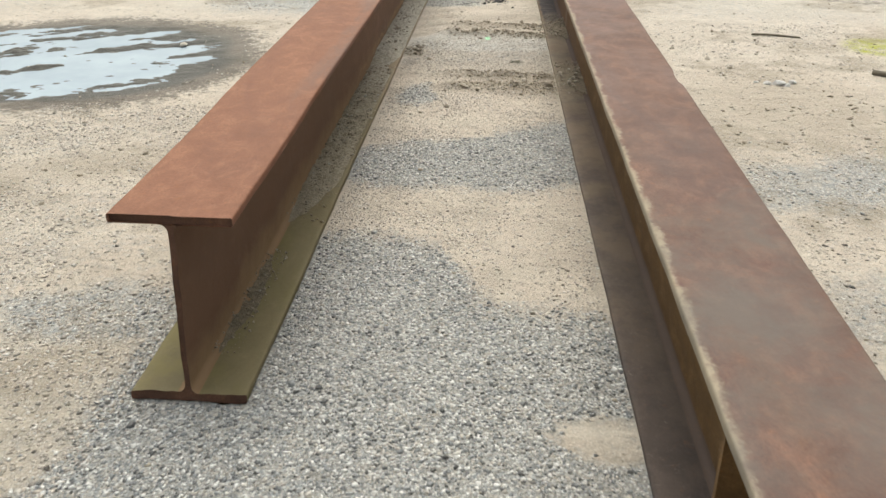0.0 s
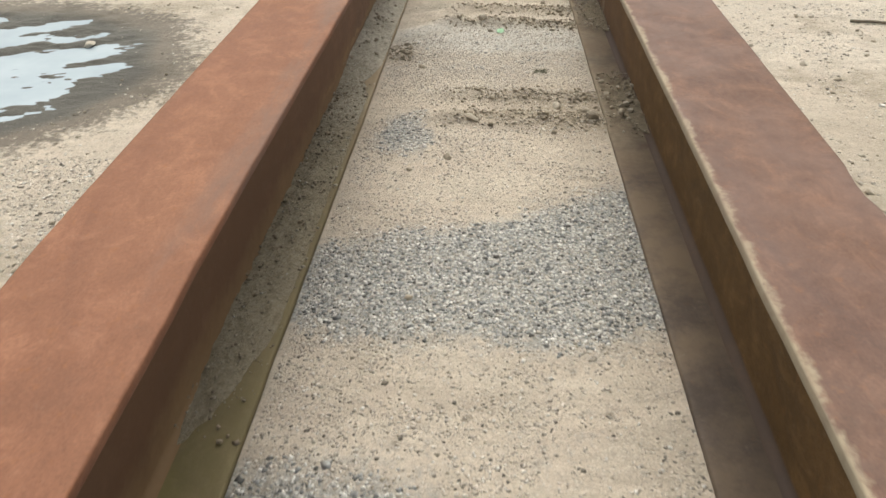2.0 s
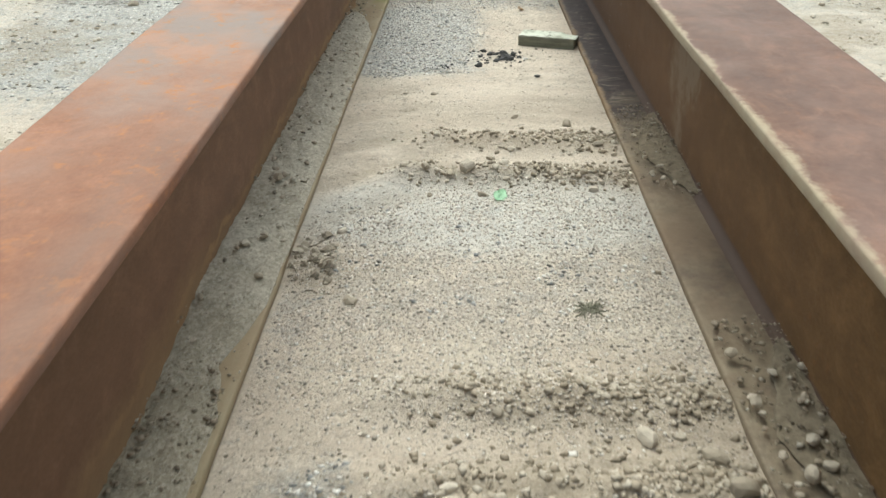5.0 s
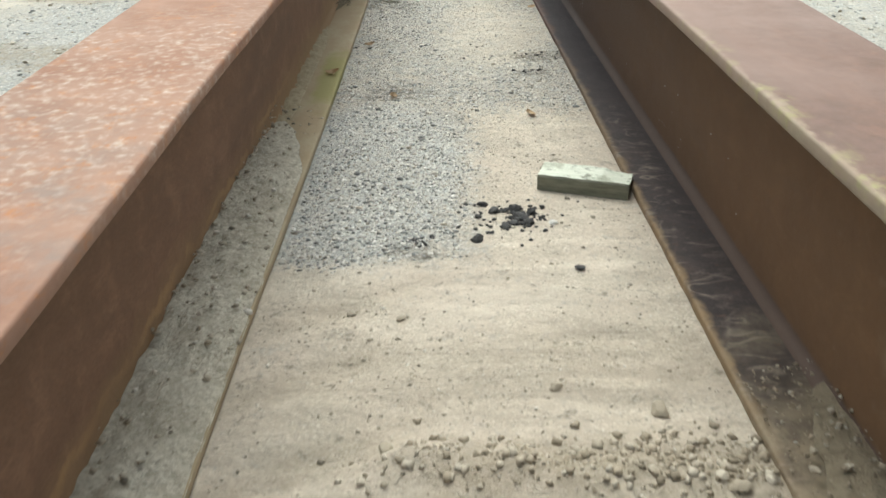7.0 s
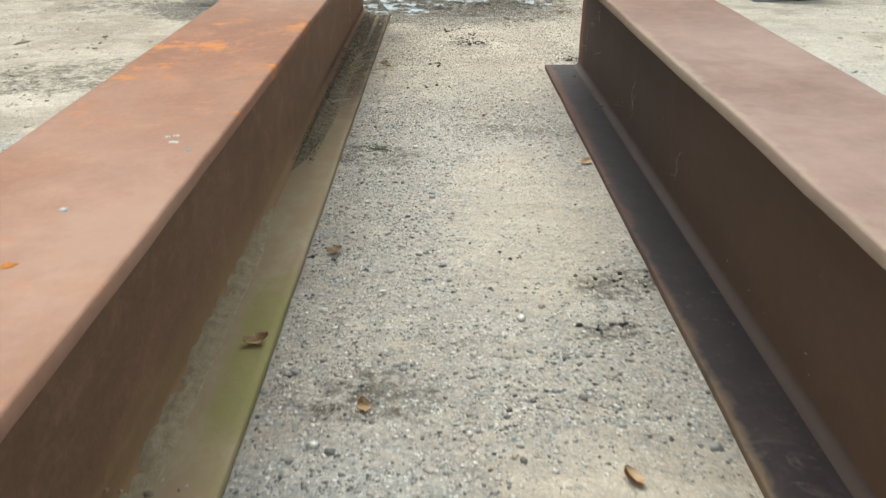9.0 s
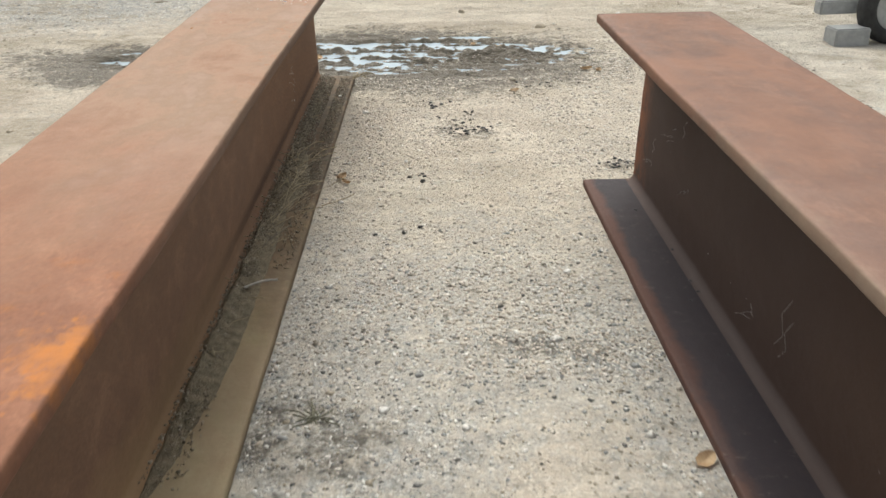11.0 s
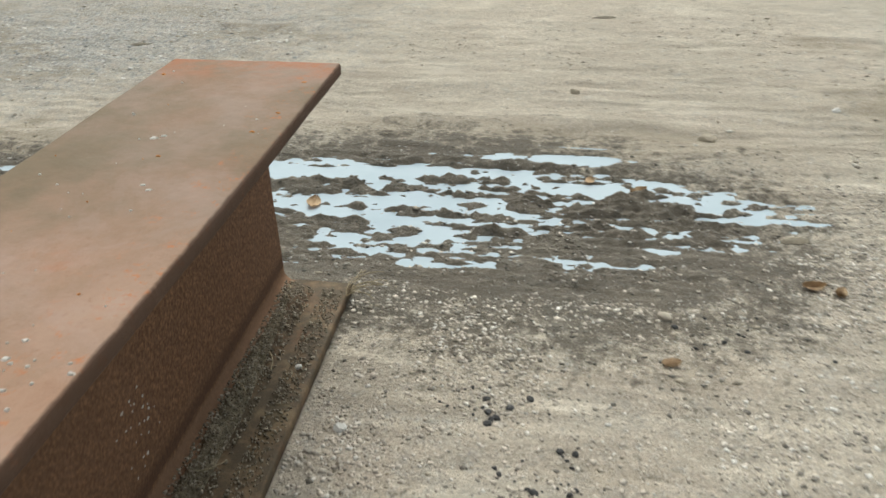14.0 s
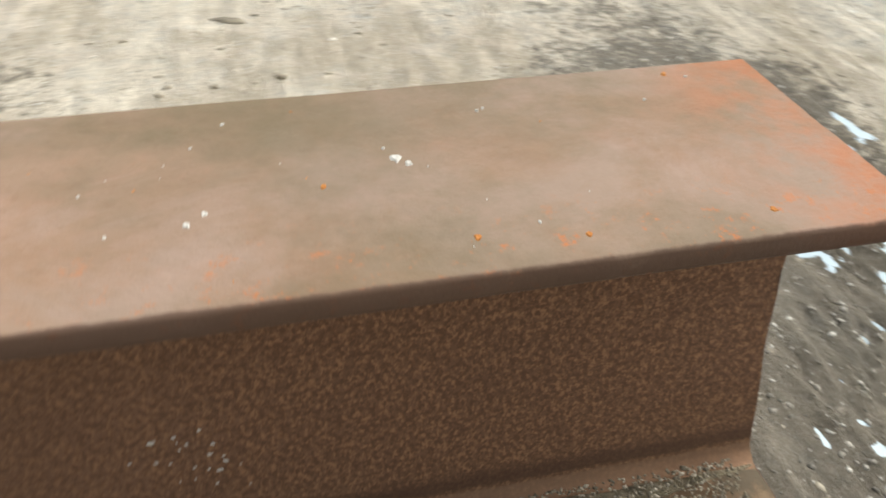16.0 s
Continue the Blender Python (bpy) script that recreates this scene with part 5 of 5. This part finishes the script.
def bent(x, y, z, length, turn, rise, seed, kinks=5, wob=0.12):
    r = random.Random(seed)
    pts, a = [], radians(turn)
    p = Vector((x, y, z))
    for i in range(kinks + 1):
        pts.append(tuple(p))
        a += r.uniform(-wob, wob) * 3
        p = p + Vector((math.cos(a), math.sin(a), rise * (1 - 2 * i / kinks) + r.uniform(-0.04, 0.04))) * (length / kinks)
        p.z = max(p.z, z - 0.004)
    return pts


for i in range(46):
    y = pick.gauss(9.78, 0.17)
    ob = strand(bent(pick.uniform(-0.62, -0.53), y, TF + pick.uniform(0.010, 0.03), pick.uniform(0.04, 0.15), pick.uniform(40, 140), 0.25, i), pick.uniform(0.0007, 0.0014), "straw", M_STRAW if i % 3 else M_TWIG)
    tagged(ob, "dry bent straw lying on the lower flange", "straw", "dry straw")
for i in range(20):
    y = pick.uniform(8.8, 10.8)
    ob = strand(bent(pick.uniform(-0.62, -0.54), y, TF + 0.014, pick.uniform(0.02, 0.06), pick.uniform(0, 180), 0.2, 80 + i), 0.0009, "straw", M_STRAW)
    tagged(ob, "short bit of straw on the lower flange", "straw", "dry straw")
for i in range(12):
    ob = strand(bent(-0.50 + 0.006 * pick.uniform(-1, 1), 10.90 + 0.02 * pick.uniform(-1, 1), TF, pick.uniform(0.05, 0.09), pick.uniform(-50, 80), 0.6, 120 + i), 0.0008, "straw", M_STRAW)
    tagged(ob, "dry grass blade at the beam end", "straw", "dry straw")
for i in range(5):
    y = pick.uniform(9.45, 9.70)
    ob = strand(bent(pick.uniform(-0.60, -0.55), y, TF + pick.uniform(0.022, 0.034), pick.uniform(0.16, 0.30), pick.uniform(62, 100), 0.06, 180 + i, 8, 0.05), pick.uniform(0.0007, 0.0011), "straw", M_STRAW)
    tagged(ob, "long dry straw lying along the lower flange", "straw", "dry straw")
strand_end = strand(bent(-0.585, 9.20, TF + 0.014, 0.07, 40, 0.1, 301), 0.0022, "twig", M_DROP)
tagged(strand_end, "small pale twig on the lower flange", "twig")

# the nest of twigs and dirt beside the first beam
for i in range(9):
    ob = strand(bent(-0.50 + pick.uniform(0.0, 0.09), 5.11 + pick.gauss(0, 0.05), gz(-0.45, 5.1) + pick.uniform(0.002, 0.028), pick.uniform(0.02, 0.05), pick.choice((0, 20, 70, 160, -30)) + pick.uniform(-20, 20), 0.3, 400 + i), pick.uniform(0.0009, 0.002), "twig", M_TWIG)
    tagged(ob, "thin dark twig in a heap of debris", "twig", "twigs in the debris heap")
for i in range(46):
    rest(CLODS, "dirt_clod", -0.497 + pick.random() * 0.09, 5.10 + pick.gauss(0, 0.045), 0.008 + 0.026 * pick.random() ** 1.6, "brown dirt clod in a heap of debris", "dirt clod", "clods in the debris heap")

def weed(x, y, n, size, label, seed):
    base = new("weed_tuft")
    base.location = (x, y, gz(x, y))
    r = random.Random(seed)
    for i in range(n):
        a = r.uniform(0, 360)
        ob = strand(bent(r.uniform(-0.012, 0.012), r.uniform(-0.012, 0.012), 0, size * r.uniform(0.5, 1), a, r.uniform(0.1, 0.5), seed * 50 + i, 4), 0.0012, "blade", M_WEED, base)
    return tagged(base, label, "weed")


weed(0.132, 4.929, 40, 0.032, "small dark withered weed tuft in gravel", 3)
weed(-0.40, 8.80, 16, 0.05, "flat withered weed on gravel", 4)
ob = strand([(1.60, 5.69, gz(1.6, 5.69) + 0.008), (1.70, 5.675, 0.012), (1.79, 5.655, 0.010), (1.88, 5.63, 0.006)], 0.007, "stick", M_TWIG)
tagged(ob, "dark bare stick lying on sandy ground", "stick")
ob = strand([(2.03, 4.83, 0.014), (2.12, 4.78, 0.014), (2.24, 4.70, 0.012)], 0.016, "stick", M_TWIG)
tagged(ob, "dark broken wood stick lying on the sand", "stick")
for i, (x, y, l, a) in enumerate(((0.421, 11.27, 0.10, 10), (0.09, 13.4, 0.12, 0), (-1.75, 12.75, 0.10, 20), (-2.18, 10.38, 0.11, 60))):
    bm = bmesh.new()
    bmesh.ops.create_icosphere(bm, subdivisions=2, radius=0.5)
    for v in bm.verts:
        v.co += Vector((1, 1, 1)) * 0.25 * noise.noise(v.co * 3 + Vector((i, 0, 0)))
        v.co = Vector((v.co.x * l * 0.8, v.co.y * l * 0.3, max(-0.1, v.co.z) * 0.012))
    ob = part("bark_scrap", bm, M_TWIG)
    ob.matrix_world = pose(x, y, gz(x, y) + 0.002, 0, 0, a)
    tagged(ob, "flat dark scrap of bark on the ground", "bark", "bark scraps")


# ---------- marks on the steel ----------
def fleck(x, y, z, size, axis, material, name, label, category, group, seed, parent=None):
    """A thin uneven crust stuck to a face."""
    r = random.Random(seed)
    bm = bmesh.new()
    n = 11
    rim, top = [], []
    for i in range(n):
        a = math.tau * i / n
        q = size * r.uniform(0.45, 1.0)
        u, v = q * math.cos(a), q * math.sin(a) * 0.7
        for ring, k, h in ((rim, 1.0, -0.0012), (top, 0.6, 0.0007)):
            ring.append(bm.verts.new((u * k, v * k, h) if axis == "z" else (h, u * k, v * k) if axis == "+x" else (-h, u * k, v * k)))
    for i in range(n):
        bm.faces.new((rim[i], rim[(i + 1) % n], top[(i + 1) % n], top[i]))
    bm.faces.new(top)
    bmesh.ops.recalc_face_normals(bm, faces=bm.faces)
    ob = part(name, bm, material)
    ob.location = (x, y, z)
    return tagged(ob, label, category, group)


WEB_FACE = -0.6415 + TW / 2
for i in range(26):
    fleck(WEB_FACE, 10.305 + pick.gauss(0, 0.028), 0.155 + pick.gauss(0, 0.035), pick.uniform(0.0015, 0.006), "+x", M_DROP, "white_splash", "chalky white splash mark on the rusted web", "splash mark", "white splash marks", 500 + i)
for i, (x, y, s) in enumerate(((-0.652, 10.513, 0.009), (-0.642, 10.522, 0.006), (-0.583, 10.291, 0.003), (-0.737, 10.377, 0.004), (-0.587, 10.347, 0.006), (-0.60, 10.36, 0.006), (-0.70, 10.35, 0.003), (-0.72, 10.60, 0.003), (-0.558, 7.446, 0.012), (-0.575, 7.47, 0.009), (-0.563, 7.475, 0.008), (-0.616, 7.205, 0.008), (-0.54, 10.6, 0.003))):
    fleck(x, y, H + 0.001, s, "z", M_DROP, "white_splash", "small white splash mark on the top flange", "splash mark", "white splash marks", 600 + i)
for i, (x, y, s) in enumerate(((-0.61, 7.06, 0.018), (-0.53, 10.55, 0.007), (-0.518, 10.63, 0.006), (-0.62, 10.45, 0.006), (-0.79 + 0.03, 10.80, 0.006), (-0.52, 10.78, 0.007))):
    fleck(x, y, H + 0.001, s, "z", M_FLAKE, "rust_flake", "bright orange rust flake on the top flange", "rust flake", "orange rust flakes", 640 + i)
M_BLUE = plain("pale_blue_paint", (0.22, 0.38, 0.52), (0.36, 0.50, 0.62), 90, 0.8)
for i, (x, y, s) in enumerate(((-0.617, 9.985, 0.006), (-0.620, 10.012, 0.004), (-0.577, 9.962, 0.005), (-0.612, 7.20, 0.006), (-0.53, 7.412, 0.006))):
    fleck(x, y, H + 0.001, s, "z", M_BLUE, "paint_spot", "small pale blue paint spot on the top flange", "paint spot", "blue paint spots", 660 + i)
for i in range(34):
    x, y = pick.gauss(-0.575, 0.028), pick.gauss(9.995, 0.03)
    fleck(x, y, H + 0.001, 0.0015 + 0.005 * pick.random() ** 2, "z", M_DROP, "white_splash", "small white splash mark on the top flange", "splash mark", "white splash marks", 700 + i)
for i in range(40):
    x, y = pick.uniform(-0.76, -0.51), pick.uniform(9.6, 10.85)
    fleck(x, y, H + 0.001, 0.001 + 0.002 * pick.random() ** 2, "z", M_DROP if i % 3 else M_FLAKE, "speck", "tiny pale or rusty speck on the top flange", "speck", "specks on the top flange", 760 + i)


def right_web_face(y):
    return rx_line(y) + B / 2 - TW / 2


for i in range(34):
    y = pick.uniform(6.4, 9.6)
    z = TF + FIL + 0.02 + 0.20 * pick.random() ** 2
    fleck(right_web_face(y), y, z, pick.uniform(0.0015, 0.004), "-x", M_WEBBING, "white_splash", "tiny pale speck on the dark web", "splash mark", "pale specks", 900 + i)
for i, (y, z, l) in enumerate(((8.816, 0.20, 0.10), (8.80, 0.17, 0.08), (8.3, 0.16, 0.07), (9.44, 0.40, 0.05), (9.64, 0.19, 0.04), (9.42, 0.30, 0.04))):
    x = right_web_face(y) - 0.002
    ob = strand([(x, y, z), (x - 0.004, y + l * 0.2, z - l * 0.35), (x - 0.001, y + l * 0.1, z - l * 0.7), (x - 0.002, y + l * 0.35, z - l)], 0.0005, "cobweb", M_WEBBING)
    tagged(ob, "dusty pale cobweb thread on the dark web", "cobweb", "cobwebs")
for i, (y, z) in enumerate(((9.36, 0.17), (9.50, 0.24), (9.66, 0.12), (8.95, 0.10))):
    for j in range(4):
        ob = strand(bent(right_web_face(y) - 0.003, y + pick.gauss(0, 0.006), z + pick.gauss(0, 0.006), pick.uniform(0.015, 0.04), pick.uniform(60, 300), 0.3, 950 + 10 * i + j, 4, 0.4), 0.0004, "cobweb", M_WEBBING)
        tagged(ob, "tangled pale cobweb wad on the dark web", "cobweb", "cobwebs")
for i in range(7):
    y = pick.uniform(8.9, 9.75)
    rest(TARS, "black_crumb", right_web_face(y) - pick.uniform(0.02, 0.06), y, pick.uniform(0.004, 0.009), "dark crumb on the lower flange fillet", "cinder", "black cinder crumbs", z=TF + 0.006)


# ---------- things at the edge of the yard ----------
def wheel_thing(x, y, turn):
    cart = new("trailer_tongue")
    cart.matrix_world = pose(x, y, gz(x, y), 0, 0, turn)
    R, W = 0.16, 0.08
    def lathe(name, prof, mat, parent, label=""):
        bm = bmesh.new()
        rows = []
        for i in range(40):
            a = math.tau * i / 40
            rows.append([bm.verts.new((r * math.cos(a), w, R + r * math.sin(a))) for r, w in prof])
        for a, b in zip(rows, rows[1:] + rows[:1]):
            for i in range(len(prof) - 1):
                bm.faces.new((a[i], a[i + 1], b[i + 1], b[i])).smooth = True
        bmesh.ops.recalc_face_normals(bm, faces=bm.faces)
        return part(name, bm, mat, parent, label)
    tyre = lathe("tyre", [(R * 0.62, -W * 0.35), (R * 0.72, -W * 0.5), (R * 0.9, -W * 0.5), (R * 0.99, -W * 0.36), (R, 0), (R * 0.99, W * 0.36), (R * 0.9, W * 0.5), (R * 0.72, W * 0.5), (R * 0.62, W * 0.35)], M_RUBBER, cart, "worn black rubber tyre")
    rim = lathe("rim", [(0.004, -W * 0.2), (R * 0.3, -W * 0.2), (R * 0.5, -W * 0.12), (R * 0.63, -W * 0.38), (R * 0.63, W * 0.38), (R * 0.5, W * 0.12), (R * 0.3, W * 0.2), (0.004, W * 0.2)], M_RIM, cart, "grey painted steel rim")
    bm = bmesh.new()
    bmesh.ops.create_cube(bm, size=1)
    for v in bm.verts:
        v.co = Vector((-0.15 + v.co.x * 0.30, 0.10 + v.co.y * 0.06, 0.15 + v.co.z * 0.06))
    bmesh.ops.bevel(bm, geom=list(bm.edges), offset=0.006, segments=2, affect="EDGES")
    part("axle_arm", bm, M_RIM, cart, "grey steel arm beside the wheel")
    bm = bmesh.new()
    bmesh.ops.create_cube(bm, size=1)
    for v in bm.verts:
        v.co = Vector((-0.20 + v.co.x * 0.16, 0.0 + v.co.y * 0.10, 0.04 + v.co.z * 0.08))
    bmesh.ops.bevel(bm, geom=list(bm.edges), offset=0.006, segments=2, affect="EDGES")
    part("support_foot", bm, M_RIM, cart, "grey steel foot standing beside the wheel")
    return tagged(cart, "grey steel trailer tongue on a small black wheel", "trailer")


trailer = wheel_thing(1.80, 11.47, 8)

# the drawbar over the wheel, with a cable that hangs in a loop
turn_back = trailer.matrix_world.inverted()
bm = bmesh.new()
bmesh.ops.create_cube(bm, size=1)
for v in bm.verts:
    v.co = turn_back @ Vector((1.85 + v.co.x * 2.0, 12.02 + v.co.y * 0.09 - 0.28 * v.co.x, 0.80 + v.co.z * 0.09))
bmesh.ops.bevel(bm, geom=list(bm.edges), offset=0.006, segments=2, affect="EDGES")
part("drawbar", bm, M_RIM, trailer, "grey steel drawbar")
bm = bmesh.new()
bmesh.ops.create_cone(bm, cap_ends=True, segments=20, radius1=0.03, radius2=0.03, depth=0.66)
for v in bm.verts:
    v.co = v.co + turn_back @ Vector((1.86, 11.98, 0.47))
part("jack_tube", bm, M_RIM, trailer, "grey steel tube")
pts = [(0.90, 12.18, 0.84), (0.90, 12.1, 0.76)]
for i in range(25):
    a = math.tau * (0.36 + 0.78 * i / 24 + 0.5)
    pts.append((0.99 + 0.085 * math.sin(-a), 11.93 - 0.03 * math.cos(a), 0.335 + 0.11 * math.cos(a)))
pts += [(1.08, 12.08, 0.72), (1.10, 12.16, 0.84)]
ob = strand([tuple(turn_back @ Vector(p)) for p in pts], 0.008, "cable_loop", M_RUBBER, trailer)
ob["label"] = "black rubber cable hanging in a loop"
ob = strand([(2.45, 13.95, 0.012), (2.62, 13.62, 0.012), (2.9, 13.35, 0.012), (3.2, 13.25, 0.012)], 0.008, "cable", M_RUBBER)
tagged(ob, "thin black cable trailing over the ground", "cable")


def post(x, y):
    bm = bmesh.new()
    r = 0.03
    prof = [(r, 0), (r * 1.5, 0), (r * 1.5, 0.012), (r, 0.02), (r, 1.0), (r * 0.8, 1.02), (0.001, 1.02)]
    rows = []
    for i in range(20):
        a = math.tau * i / 20
        rows.append([bm.verts.new((q * math.cos(a), q * math.sin(a), z)) for q, z in prof])
    for a, b in zip(rows, rows[1:] + rows[:1]):
        for i in range(len(prof) - 1):
            bm.faces.new((a[i], b[i], b[i + 1], a[i + 1])).smooth = True
    bmesh.ops.recalc_face_normals(bm, faces=bm.faces)
    ob = part("post", bm, M_ORANGE)
    ob.location = (x, y, gz(x, y))
    return tagged(ob, "slim upright rusty orange steel post", "post")


post(2.475, 5.72)
